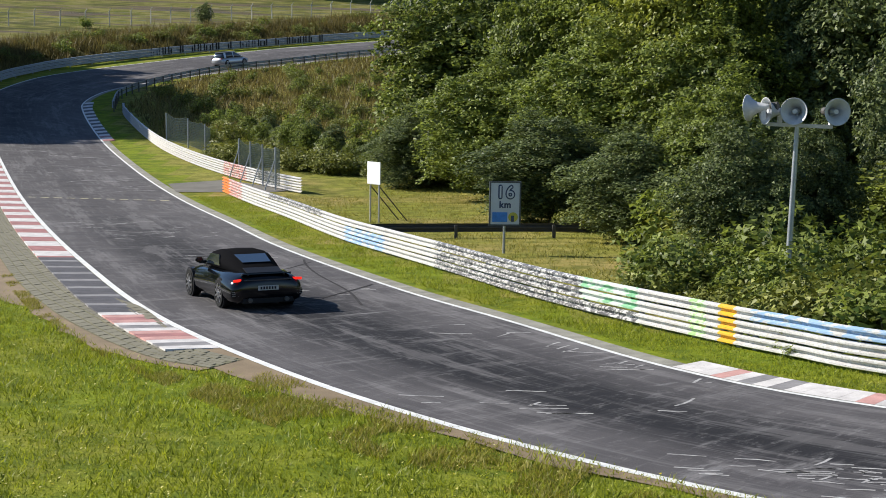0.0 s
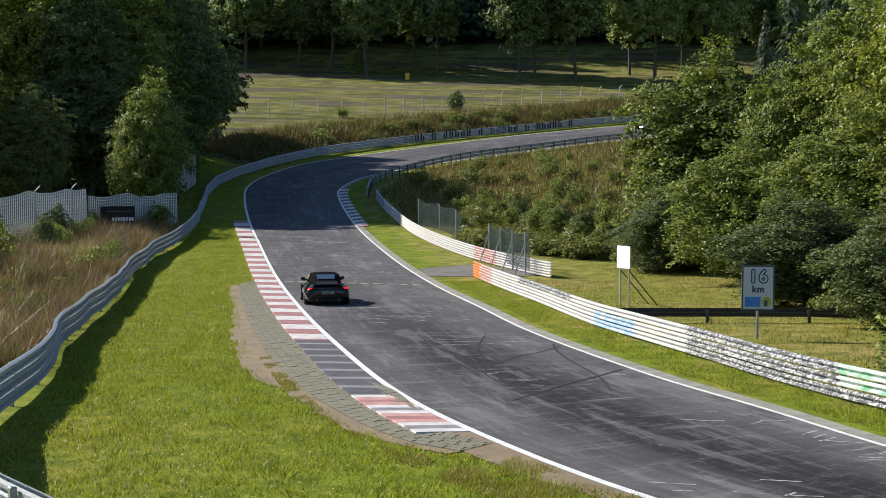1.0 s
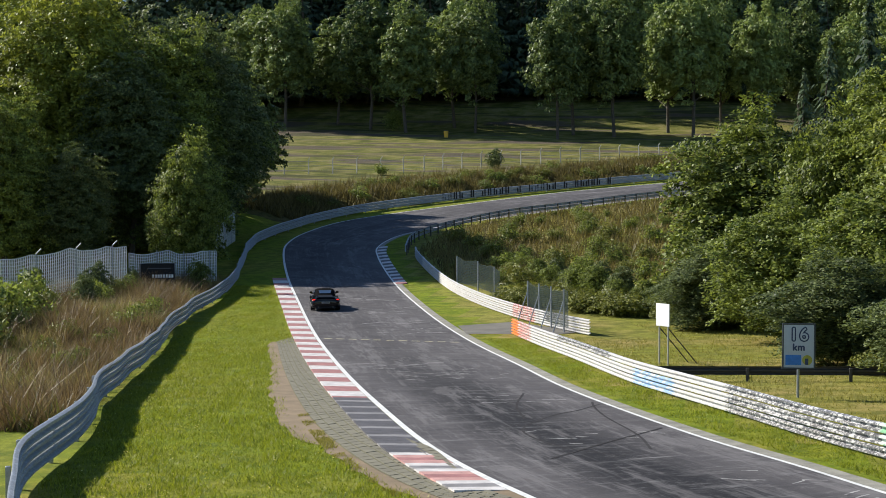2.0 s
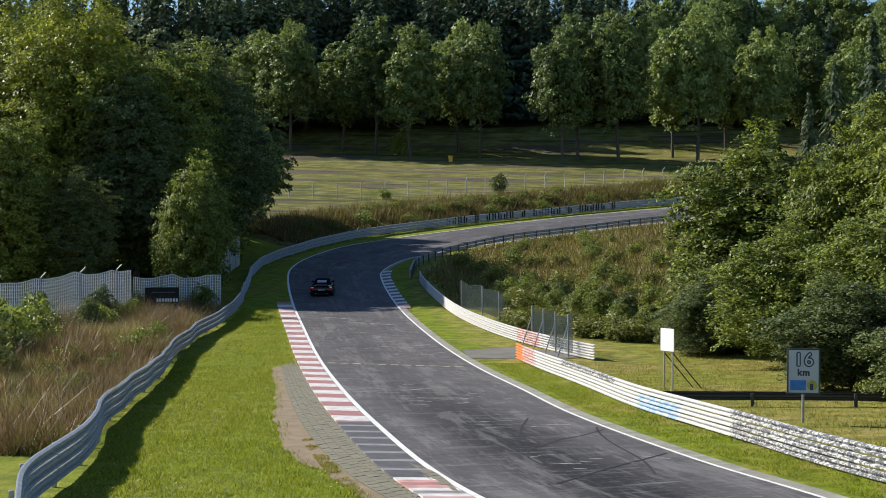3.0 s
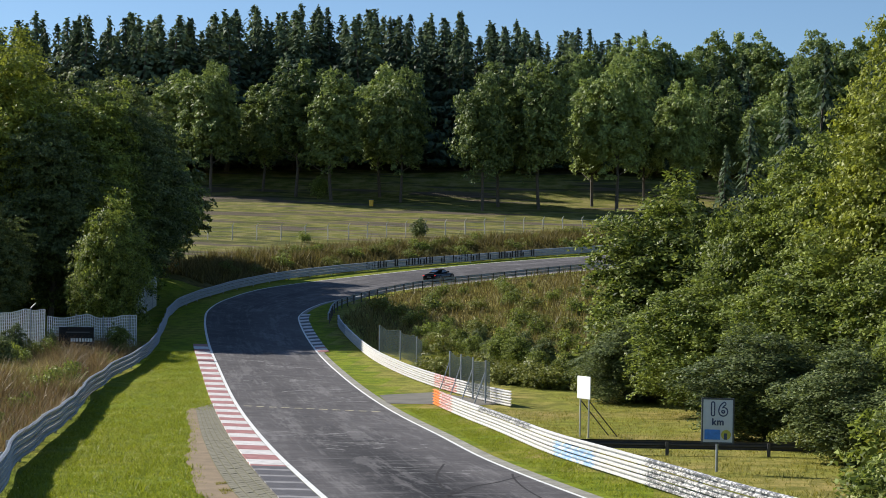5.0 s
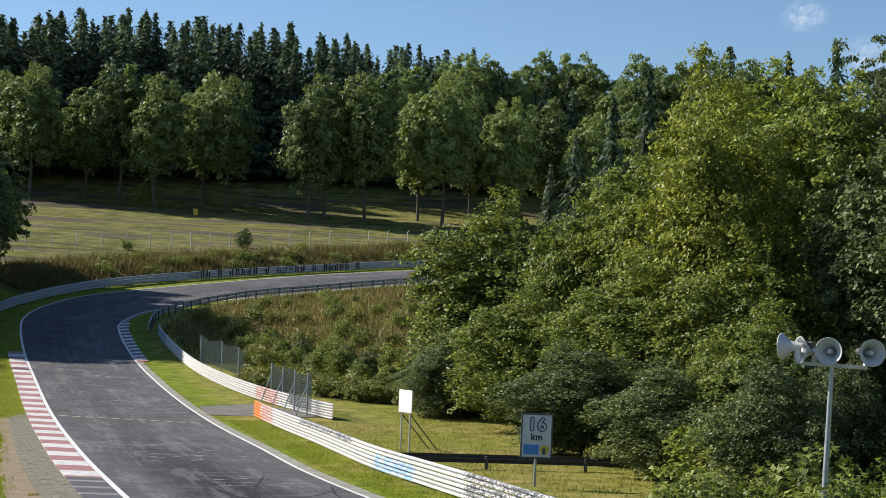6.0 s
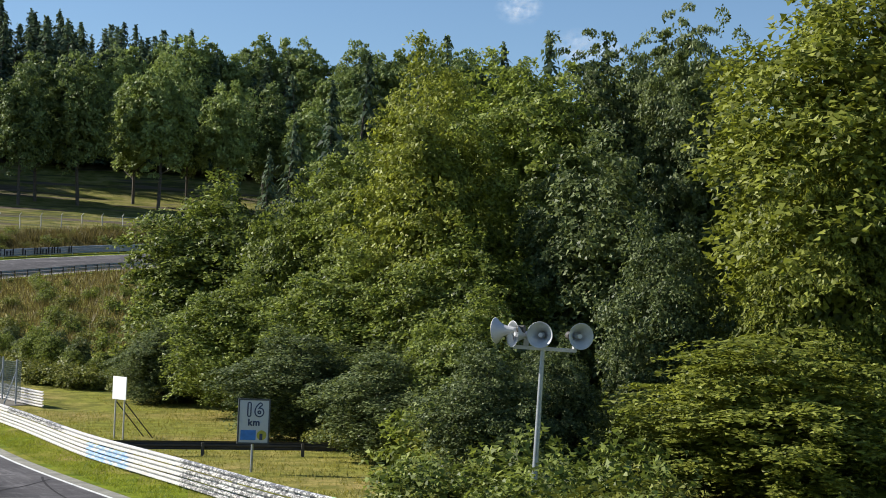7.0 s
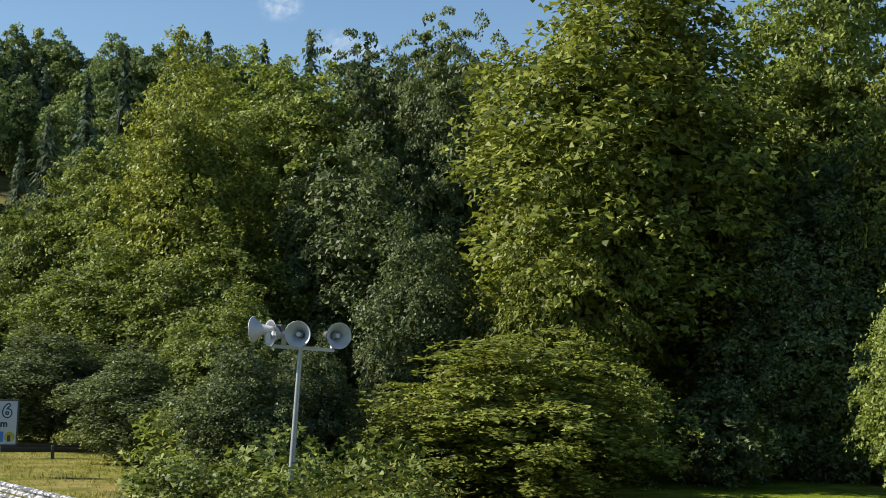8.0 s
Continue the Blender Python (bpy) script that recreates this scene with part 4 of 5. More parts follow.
def netting(pts, low, high, cell, wire, mat, parent, sag=0.12, zf=ground):
    """A wire net along plan points: crossing flat wires, with a sagging top edge."""
    v, f = [], []

    def wire_strip(line, up):
        b = len(v)
        for p in line:
            o = np.array((0, 0, wire / 2)) if up else np.array((wire / 2, wire * 0.2, 0))
            v.extend([p - o, p + o])
        f.extend([(b + 2 * i, b + 2 * i + 1, b + 2 * i + 3, b + 2 * i + 2) for i in range(len(line) - 1)])

    cols = [np.array((*p, zf(*p))) for p in pts]
    rows = int((high - low) / cell) + 1
    dip = [sag * (abs(math.sin(i * cell * 0.7)) + 0.5 * noise.noise((i * cell * 0.8, high, 0))) for i in range(len(cols))]
    for r in range(rows):
        k = r / (rows - 1)
        wire_strip([c + np.array((0, 0, low + (high - low - d) * k)) for c, d in zip(cols, dip)], True)
    for c, d in zip(cols, dip):
        wire_strip([c + np.array((0, 0, low)), c + np.array((0, 0, high - d))], False)
    return build("netting", v, f, mat, parent)


def catch_fence(corners, height, cell, wire, mat, post_mat, label, every, group, low=0.1, bent=0.0, back=0.0, sag=0.2):
    holder = tagged(new("catch_fence"), label, "fence", group)
    pts = spline(corners, cell)
    netting(pts, low, height, cell, wire, mat, holder, sag)
    step = max(1, int(round(every / cell)))
    nrm = normals(pts)
    for i in list(range(0, len(pts), step)):
        p = pts[i]
        z = ground(*p)
        bm = bmesh.new()
        rods(bm, (*p, z - 0.4), (*p, z + height), 0.05, 6)
        if bent:
            q = p + nrm[i] * bent
            rods(bm, (*p, z + height), (*q, z + height + 0.35), 0.04, 6)
        if back:
            q = p + nrm[i] * back
            rods(bm, (*p, z + height * 0.75), (*q, z), 0.035, 6)
        part("post", bm, post_mat, holder)
    return holder


catch_fence([(-11.9, 92.0), (-10.5, 88.2), (-8.6, 83.0)], 2.3, 0.115, 0.016, NET, STEEL_GREY, "dark green catch netting on steel posts by the opening", 2.9, "catch fences", 0.3, 0.0, 0.6)
catch_fence([(-20.4, 116.5), (-17.6, 111), (-15.6, 105.8)], 2.1, 0.125, 0.018, NET, STEEL_GREY, "green catch netting behind the curved barrier", 5.0, "catch fences", 0.2)
catch_fence([(-50.5, 74), (-47.4, 84), (-45.0, 95), (-42.9, 107.2)], 3.3, 0.23, 0.062, NET_LIGHT, STEEL_GREY, "pale sagging wire net fence on the bank", 4.5, "catch fences", 0.0, 0.4)
catch_fence([(-43.6, 109.5), (-42.4, 113.5), (-40.4, 119.8)], 2.5, 0.22, 0.055, NET_LIGHT, STEEL_GREY, "grey wire net fence beside the barrier", 3.2, "catch fences", 0.0)
catch_fence([(-41.6, 123), (-46.4, 138), (-48.6, 150)], 3.0, 0.30, 0.034, NET_LIGHT, STEEL_GREY, "grey wire net fence in the shade of the wood", 3.6, "catch fences", 0.0)

# field fence with bent concrete posts
ff = tagged(new("field_fence"), "pale concrete posts with bent tops and thin wires", "fence")
fp = spline([(-66, 204), (-56, 208.5), (-45.5, 213), (-38.9, 219.5), (-33.5, 224.5), (-24.1, 231.5), (-16, 237), (-7, 242), (10, 251), (30, 262)], 3.3)
bm = bmesh.new()
limb(bm, (0, 0, -0.3), (0, 0, 1.9), 0.075, 0.065, 6)
limb(bm, (0, 0, 1.85), (0.28, -0.22, 2.25), 0.065, 0.05, 6)
me_post = bpy.data.meshes.new("post")
bm.to_mesh(me_post)
bm.free()
me_post.materials.append(POST_PALE)
for p in fp:
    shared("post", me_post, pose(*p, ground(*p), 0, random.uniform(-2, 2), random.uniform(-8, 8)), ff)
for z in (0.5, 1.1, 1.7):
    v = []
    for p in fp:
        g = ground(*p)
        v += [(*p, g + z - 0.012), (*p, g + z + 0.012)]
    build("wire", v, [(2 * i, 2 * i + 1, 2 * i + 3, 2 * i + 2) for i in range(len(fp) - 1)], STEEL_GREY, ff)
tub = thing("litter_bin", "small yellow bin standing in the field", "bin", -49.0, 270.0)
bm = bmesh.new()
bmesh.ops.create_cone(bm, cap_ends=True, segments=12, radius1=0.35, radius2=0.42, depth=1.1, matrix=pose(0, 0, 0.55))
part("tub", bm, RAIL_YELLOW, tub)
bm = bmesh.new()
bmesh.ops.create_cone(bm, cap_ends=True, segments=12, radius1=0.45, radius2=0.40, depth=0.12, matrix=pose(0, 0, 1.15))
part("lid", bm, STEEL_DARK, tub)

# dark letters daubed on the far barrier, as bars
far = left_rail[(left_rail[:, 1] > 188) & (left_rail[:, 1] < 216)]
scrawl = tagged(new("barrier_writing"), "row of dark painted bars on the far barrier", "writing")
fn = normals(far)
for i in range(2, len(far) - 3):
    if i % 8 in (6, 0):
        continue
    p, d = far[i] + fn[i] * 0.16, np.array((-fn[i][1], fn[i][0]))
    for off, w in ((0.0, 0.20), (0.40, 0.20)):
        q = p + d * off
        z = ground(*q)
        a, b = q - d * w / 2, q + d * w / 2
        tall = 0.86 if (i * 7 + int(off * 10)) % 3 else 0.62
        build("bar", [(*a, z + 0.28), (*b, z + 0.28), (*b, z + 0.28 + tall), (*a, z + 0.28 + tall), (*(a - fn[i] * 0.02), z + 0.28), (*(b - fn[i] * 0.02), z + 0.28), (*(b - fn[i] * 0.02), z + 0.28 + tall), (*(a - fn[i] * 0.02), z + 0.28 + tall)],
              [(0, 1, 2, 3), (7, 6, 5, 4), (0, 4, 5, 1), (1, 5, 6, 2), (2, 6, 7, 3), (3, 7, 4, 0)], BLACK, scrawl)

# loudspeaker mast
mast = thing("loudspeaker_mast", "grey steel mast carrying four pale horn loudspeakers", "loudspeaker", 8.24, 37.6, -12.5, lean=2.4)
bm = bmesh.new()
limb(bm, (0, 0, -0.5), (0, 0, 4.42), 0.085, 0.055, 12, 0)
part("pole", bm, STEEL_GREY, mast, smoothed=True)
bm = bmesh.new()
slab(bm, pose(0.05, 0, 4.44), 1.55, 0.10, 0.09, 0.01)
part("crossbar", bm, HORN, mast)


def horn(m):
    """A re-entrant horn that opens along its own -y."""
    bm = bmesh.new()
    prof = [(0.055, 0.34), (0.07, 0.20), (0.10, 0.06), (0.15, -0.08), (0.225, -0.19), (0.315, -0.26), (0.325, -0.275), (0.305, -0.265), (0.215, -0.17), (0.14, -0.06), (0.09, 0.08), (0.05, 0.22)]
    seg, rings = 28, []
    for r, y in prof:
        rings.append([bm.verts.new((math.cos(j * 2 * math.pi / seg) * r, y, math.sin(j * 2 * math.pi / seg) * r)) for j in range(seg)])
    for a, b in zip(rings, rings[1:]):
        for j in range(seg):
            bm.faces.new((a[j], b[j], b[(j + 1) % seg], a[(j + 1) % seg]))
    bm.faces.new(rings[0])
    bm.faces.new(rings[-1][::-1])
    bmesh.ops.recalc_face_normals(bm, faces=bm.faces)
    bell = part("horn", bm, HORN, mast, smoothed=True)
    bell.matrix_basis = m
    bm = bmesh.new()
    bmesh.ops.create_cone(bm, cap_ends=True, segments=16, radius1=0.075, radius2=0.055, depth=0.22, matrix=pose(0, -0.10, 0, 90))
    part("phase_plug", bm, HORN, bell)
    bm = bmesh.new()
    bmesh.ops.create_cone(bm, cap_ends=True, segments=16, radius1=0.10, radius2=0.10, depth=0.18, matrix=pose(0, 0.40, 0, 90))
    part("driver", bm, STEEL_DARK, bell)
    bm = bmesh.new()
    slab(bm, pose(0, 0.12, -0.20), 0.05, 0.12, 0.30)
    part("bracket", bm, HORN, bell)


for x, y, z, turn, tip in ((-0.92, 0.05, 4.83, -112, 6), (-0.52, -0.05, 4.75, -62, 0), (-0.03, -0.10, 4.77, -14, 0), (0.80, -0.10, 4.80, 22, 0)):
    horn(pose(x, y, z, tip, 0, turn))

# ---- grasses ----
def blades(name, spots, tall, wide, mat, label, category="grass", lean=0.35, seed=5):
    """Thin tapered blades, one triangle each, as one mesh."""
    rng = np.random.default_rng(seed)
    n = len(spots)
    a = rng.random(n) * 6.283
    base = np.asarray(spots)
    tuft = np.array([noise.noise((x * 0.9, y * 0.5, seed)) + 0.6 * noise.noise((x * 3.1, y * 2.0, seed)) for x, y, _ in base])
    h = tall * (0.5 + rng.random(n)) * np.clip(1 + 1.1 * tuft, 0.35, 2.2)
    d = np.stack([np.cos(a), np.sin(a), 0 * a], 1)
    w = wide * (0.6 + 0.8 * rng.random(n))
    v = np.empty((n, 3, 3))
    v[:, 0], v[:, 1] = base - d * w[:, None] / 2, base + d * w[:, None] / 2
    v[:, 2] = base + rng.normal(scale=lean, size=(n, 3)) * h[:, None] * np.array((1, 1, 0)) + np.array((0, 0, 1)) * h[:, None]
    me = bpy.data.meshes.new(name)
    me.vertices.add(n * 3)
    me.vertices.foreach_set("co", v.ravel())
    me.loops.add(n * 3)
    me.loops.foreach_set("vertex_index", np.arange(n * 3, dtype=np.int32))
    me.polygons.add(n)
    me.polygons.foreach_set("loop_start", np.arange(0, n * 3, 3, dtype=np.int32))
    me.update(calc_edges=True)
    me.materials.append(mat)
    return tagged(new(name, me), label, category, kind="stuff")


def row_x(path, y):
    o = np.argsort(path[:, 1])
    return float(np.interp(y, path[o, 1], path[o, 0]))


g = random.Random(9)
lawn, verge, meadow, dry, slope, bank = [], [], [], [], [], []
edge_out = np.vstack([LEFT[LEFT[:, 1] < 24], er])
left_near, left_main = left_rail[left_rail[:, 1] < 122], LEFT[LEFT[:, 1] < 122]
while len(lawn) < 150000:
    y = 16 + 100 * g.random() ** 1.8
    a, b = row_x(left_near, y) + 0.2, row_x(edge_out, y) if y < 76 else row_x(left_main, y) - 1.4
    x = a + (b - a) * g.random() + 0.45 * g.random() ** 3
    lawn.append((x, y, ground(x, y) - 0.01))
rmain = RIGHT[RIGHT[:, 1] < 118]
while len(verge) < 30000:
    y = 20 + 60 * g.random() ** 1.3
    a, b = row_x(rmain, y) + 0.85, row_x(near_rail, y) - 0.05
    x = a + (b - a) * g.random()
    verge.append((x, y, ground(x, y) - 0.01))
while len(meadow) < 22000:
    y = 40 + 50 * g.random()
    x = row_x(near_rail, min(y, 82)) + 0.5 + 13 * g.random()
    if x > 11 or (y > 80 and x < -3 + (y - 80) * -0.3):
        continue
    meadow.append((x, y, ground(x, y) - 0.01))
while len(dry) < 60000:
    y = 40 + 76 * g.random()
    x = row_x(left_near, y) - 0.5 - 12 * g.random()
    if noise.noise((x * 0.25, y * 0.12, 4)) < -0.25:
        continue
    dry.append((x, y, ground(x, y) - 0.02))
while len(slope) < 26000:
    y = 118 + 72 * g.random()
    x = -28 + 30 * g.random()
    if gap_to(inner_rail, x, y) < 0.8 or (y < 136 and gap_to(back_rail, x, y) > -1.0):
        continue
    slope.append((x, y, ground(x, y) - 0.02))
while len(bank) < 60000:
    i = g.randrange(len(left_rail))
    p = left_rail[i] - normals(left_rail[max(0, i - 1):i + 2])[0] * (0.6 + 12.5 * g.random())
    if p[1] > 168:
        bank.append((p[0], p[1], ground(*p) - 0.02))
blades("lawn_grass", lawn, 0.075, 0.022, BLADE, "short sunlit green grass on the verge", lean=0.6)
blades("verge_grass", verge, 0.055, 0.022, BLADE, "short green grass between asphalt and barrier", lean=0.6)
blades("meadow_grass", meadow, 0.085, 0.028, BLADE_DRY, "uneven dry yellow meadow grass", lean=0.6)
straw = [p for p in dry if noise.noise((p[0] * 0.22, p[1] * 0.13, 2)) + 0.5 * noise.noise((p[0] * 0.7, p[1] * 0.5, 3)) > 0.10]
seedy = [p for p in dry if noise.noise((p[0] * 0.22, p[1] * 0.13, 2)) + 0.5 * noise.noise((p[0] * 0.7, p[1] * 0.5, 3)) < 0.20]
blades("dry_grass", straw, 0.62, 0.032, STRAW, "tall dry straw-coloured grass on the bank", lean=0.55)
blades("brown_grass", seedy, 0.80, 0.04, BROWN_SEED, "tall brown seeding grass on the bank", lean=0.55, seed=6)
sparse = []
while len(sparse) < 20000:
    y = 15 + 30 * g.random()
    x = row_x(left_main, y) - 0.15 - 2.6 * g.random() ** 0.8
    if noise.noise((x * 1.2, y * 0.8, 8)) > -0.05 and gap_to(LEFT, x, y) < (-0.2 if y < 29 else -2.2):
        sparse.append((x, y, ground(x, y) - 0.01))
blades("verge_tufts", sparse, 0.07, 0.022, BLADE_DRY, "sparse dry tufts on the dirt beside the line", lean=0.6, seed=7)
blades("slope_grass", slope, 0.6, 0.07, BANK_STRAW, "brownish tall grass on the climbing slope")
blades("bank_grass", bank, 0.8, 0.09, BANK_STRAW, "brown grass on the bank above the far barrier")
# shrubs in the dry bank, at the wood's foot and by the barrier
for x, y, s, k in ((-43.4, 100, 1.9, 1), (-42.0, 95, 1.6, 1), (-44.8, 93, 2.0, 1), (-44.6, 87, 1.7, 0), (-46, 90, 1.9, 1), (-42.6, 91, 1.2, 0), (-41.2, 114.6, 1.6, 0), (-43.4, 106.5, 1.2, 1), (-34.5, 222, 1.4, 1), (-62, 282, 2.0, 0), (-47, 209, 0.8, 1)):
    if s > 1.1:
        put(UNDER[k], x + 1.2, y, s * 0.27 if y < 120 else s * 0.42, x * 40, 1.0, "shrubs on the bank")
    else:
        put(BUSH[k], x, y, s, x * 40, 1.0, "shrubs on the bank")
for i in range(34):
    k = i / 33
    x, y = -14.5 + 18 * k, 104 - 20 * k
    put(BUSH[0], x + g.uniform(-1, 1), y + g.uniform(-1, 1), g.uniform(0.5, 0.9), g.random() * 360, 1.3, "broom at the wood's foot")
for x, y, s in ((6.6, 57, 0.8), (7.8, 54, 1.0), (8.6, 51, 1.0), (5.2, 60, 0.6), (8.8, 47, 1.1), (9.4, 43.5, 0.9), (10.6, 41.5, 0.9), (7.0, 30.95, 0.32), (11.8, 40, 0.8), (7.5, 50, 1.1), (8.2, 45.5, 1.2), (8.9, 41.5, 1.1), (9.0, 38.6, 0.9), (10.6, 35.6, 0.8), (10.6, 38.4, 1.1)):
    put(BUSH[int(s * 10) % 2], x, y, s, x * 77, 1.2, "shrubs beside the barrier")
for i in range(26):
    y = 40 - 9 * i / 25
    x = row_x(near_rail, y) + 1.9 + 2.4 * g.random()
    put(BUSH[i % 2], x, y, g.uniform(0.4, 0.85), g.random() * 360, 1.25, "shrubs beside the barrier")
spots = np.array([lawn[g.randrange(len(lawn))] for i in range(2600)]) + np.array((0, 0, 0.07))
me = leaf_cards("verge_flowers", spots, unit(np.random.default_rng(2).normal(size=spots.shape) * 0.3 + np.array((0, 0, 1.0))), np.full(len(spots), 0.035), PETAL, 1.0)
tagged(new("verge_flowers", me), "tiny yellow flowers scattered in the verge grass", "flowers", kind="stuff")
for i in range(40):
    y = 52 + 60 * g.random()
    x = row_x(left_near, y) - 1.6 - 9 * g.random()
    put(BUSH[i % 2], x, y, g.uniform(0.25, 0.75), g.random() * 360, 1.1, "shrubs on the bank")
green = [(x, y, z) for x, y, z in dry if noise.noise((x * 0.5, y * 0.3, 11)) > 0.05][:16000]
blades("bank_weeds", green, 0.55, 0.04, SHRUB, "rank green weeds among the dry grass", "weeds", 0.5, 8)

# low scrub on the bank above the far barrier
scrub = [p for p in left_rail if p[1] > 172]
for i in range(70):
    k = g.randrange(1, len(scrub) - 1)
    across = normals(np.array(scrub[k - 1:k + 2]))[1]
    x, y = scrub[k] - across * (2.0 + 9.0 * g.random())
    put(BUSH[i % 2], x, y, g.uniform(0.35, 0.85), g.random() * 360, 1.5, "scrub on the far bank")

# tall shrubs before the net fence
for i, (x, y, size) in enumerate(((-34.5, 63, 1.2), (-34.2, 66, 1.5), (-35.0, 69, 1.3), (-35.6, 72, 1.6), (-36.4, 75.5, 1.3), (-37.5, 79, 1.5), (-39.0, 83.5, 1.2), (-41, 97, 0.8), (-41.4, 101, 0.7), (-33.0, 60, 1.1))):
    put(BUSH[i % 2], x, y, size, 77 * i, 0.9, "shrubs on the bank")

# ---- marks on the asphalt ----
def worn_paint():
    """Paint rubbed down to the asphalt in patches."""
    m, nt, b = material("faded_white_paint", 0.85)
    b.inputs["Specular IOR Level"].default_value = 0.1
    c = mixc(nt, ramp(nt, noise_at(nt, 2.6, 5, None, 0.75), [(0.36, (0, 0, 0)), (0.54, (1, 1, 1))]), (0.11, 0.105, 0.107), (0.40, 0.39, 0.385))
    nt.links.new(c, b.inputs["Base Color"])
    bump(nt, b, noise_at(nt, 60.0, 2), 0.3, 0.01)
    return m


FADED = worn_paint()
YELLOWED = plain("faded_yellow_paint", (0.52, 0.47, 0.28), 0.8, vary=0.5, scale=4.0)
RUBBER = dull(plain("tyre_rubber", (0.052, 0.050, 0.052), 0.95, vary=0.5, scale=3.0), 0.04)


def painted(name, lines, width, mat, parent, lift=0.004):
    for line in lines:
        pts = spline(line, 0.25) if len(line) > 2 else np.array([line[0], line[1]], float)
        n = normals(pts) if len(pts) > 2 else np.repeat([[(pts[1] - pts[0])[1], -(pts[1] - pts[0])[0]]], 2, 0) / np.linalg.norm(pts[1] - pts[0])
        keep = [gap_to(RIGHT, *q) < -0.25 and gap_to(LEFT, *q) > 0.25 for q in pts]
        pts, n = pts[keep], n[keep]
        if len(pts) < 2:
            continue
        a, b = pts - n * width / 2, pts + n * width / 2
        v, f = strip(a, b, lift, flat)
        build(name, v, f, mat, parent)


skids = tagged(new("skid_marks"), "dark curved tyre marks crossing on the asphalt", "skid mark", kind="structure")
for lift, line in enumerate([[(-4.5, 50.5), (-4.2, 48.0), (-3.6, 45.2), (-2.5, 41.3), (-2.0, 38.5)], [(-3.9, 49.5), (-4.6, 47), (-5.2, 45.5), (-5.6, 42), (-4.3, 38.8), (-2.6, 37.2)],
                 [(-6.9, 52), (-6.6, 48.1), (-5.9, 44.6)], [(-1.2, 47), (-1.8, 43.3), (-3.2, 39.5), (-4.2, 36.5)]]):
    painted("mark", [line], 0.075, RUBBER, skids, 0.004 + 0.0015 * lift)
cross = tagged(new("cross_lines"), "faded dashed paint lines across the asphalt", "road marking", kind="structure")
for k in range(11):
    a, b = np.array((-21.0, 79.6)), np.array((-13.2, 77.2))
    painted("dash", [[tuple(a + (b - a) * (k / 11)), tuple(a + (b - a) * ((k + 0.62) / 11))]], 0.16, YELLOWED, cross)
painted("dash", [[(-27.2, 107.4), (-25.3, 106.4)], [(-25.0, 106.2), (-22.6, 105.0)], [(-29.4, 110.6), (-27.6, 109.7)], [(-19.0, 69.0), (-12.0, 66.5)]], 0.12, FADED, cross)
# visitors' writing, worn past reading
scribble = tagged(new("road_writing"), "worn white bars of old painted writing", "road marking", kind="structure")
w = random.Random(31)
for cx, cy, n_bars, spread, size in ((4.4, 21.2, 24, 1.3, 0.55), (5.6, 20.6, 20, 1.0, 0.5), (2.6, 31.9, 12, 0.8, 0.9), (3.6, 29.6, 10, 0.7, 0.9), (5.0, 28.0, 6, 0.7, 1.0), (-0.3, 26.3, 3, 0.5, 0.9), (-13.5, 63, 16, 2.4, 1.1), (-10.5, 58.5, 14, 2.0, 1.0),
                                     (-21.0, 100.4, 6, 1.0, 0.8), (-18, 90, 18, 3.0, 1.4), (-15.5, 85, 16, 2.6, 1.2), (-7.4, 50, 10, 1.6, 0.8), (-3.4, 41, 9, 1.5, 0.8), (1.2, 33.6, 8, 1.5, 0.8), (-23, 97, 12, 2.4, 1.2), (2.2, 25.4, 10, 1.8, 0.8), (-30, 193, 8, 2.5, 1.8)):
    for k in range(n_bars):
        x, y = cx + w.gauss(0, spread * 0.6), cy + w.gauss(0, spread * 0.45)
        a = w.choice((0.05, -0.15, -0.3, -0.2, 1.0)) + w.gauss(0, 0.1)
        ln = size * w.uniform(0.35, 1.1)
        if gap_to(LEFT, x, y) < 0.6 or gap_to(RIGHT, x, y) > -0.6:
            continue
        bend = w.uniform(-0.08, 0.08) * ln
        painted("bar", [[(x, y), (x + math.cos(a) * ln * 0.5 - math.sin(a) * bend, y + math.sin(a) * ln * 0.5 + math.cos(a) * bend), (x + math.cos(a) * ln, y + math.sin(a) * ln)]], 0.035 + 0.03 * size, FADED, scribble, 0.005)


# ---- clouds: thin far veils in the sky ----
def cloud_material():
    m, nt, b = material("cloud_white", 1.0)
    at = nt.nodes.new("ShaderNodeTexCoord").outputs["Object"]
    g = nt.nodes.new("ShaderNodeTexGradient")
    g.gradient_type = "SPHERICAL"
    nt.links.new(at, g.inputs[0])
    n = noise_at(nt, 2.4, 6, at)
    a = math_n(nt, "MULTIPLY", g.outputs["Fac"], ramp(nt, n, [(0.36, (0, 0, 0)), (0.66, (1, 1, 1))]))
    nt.links.new(math_n(nt, "MULTIPLY", a, 0.5), b.inputs["Alpha"])
    b.inputs["Base Color"].default_value = (0.9, 0.9, 0.92, 1)
    # An even glow stands in for sunlight on the cloud.
    b.inputs["Emission Color"].default_value, b.inputs["Emission Strength"].default_value = (0.95, 0.93, 0.95, 1), 0.6
    return m


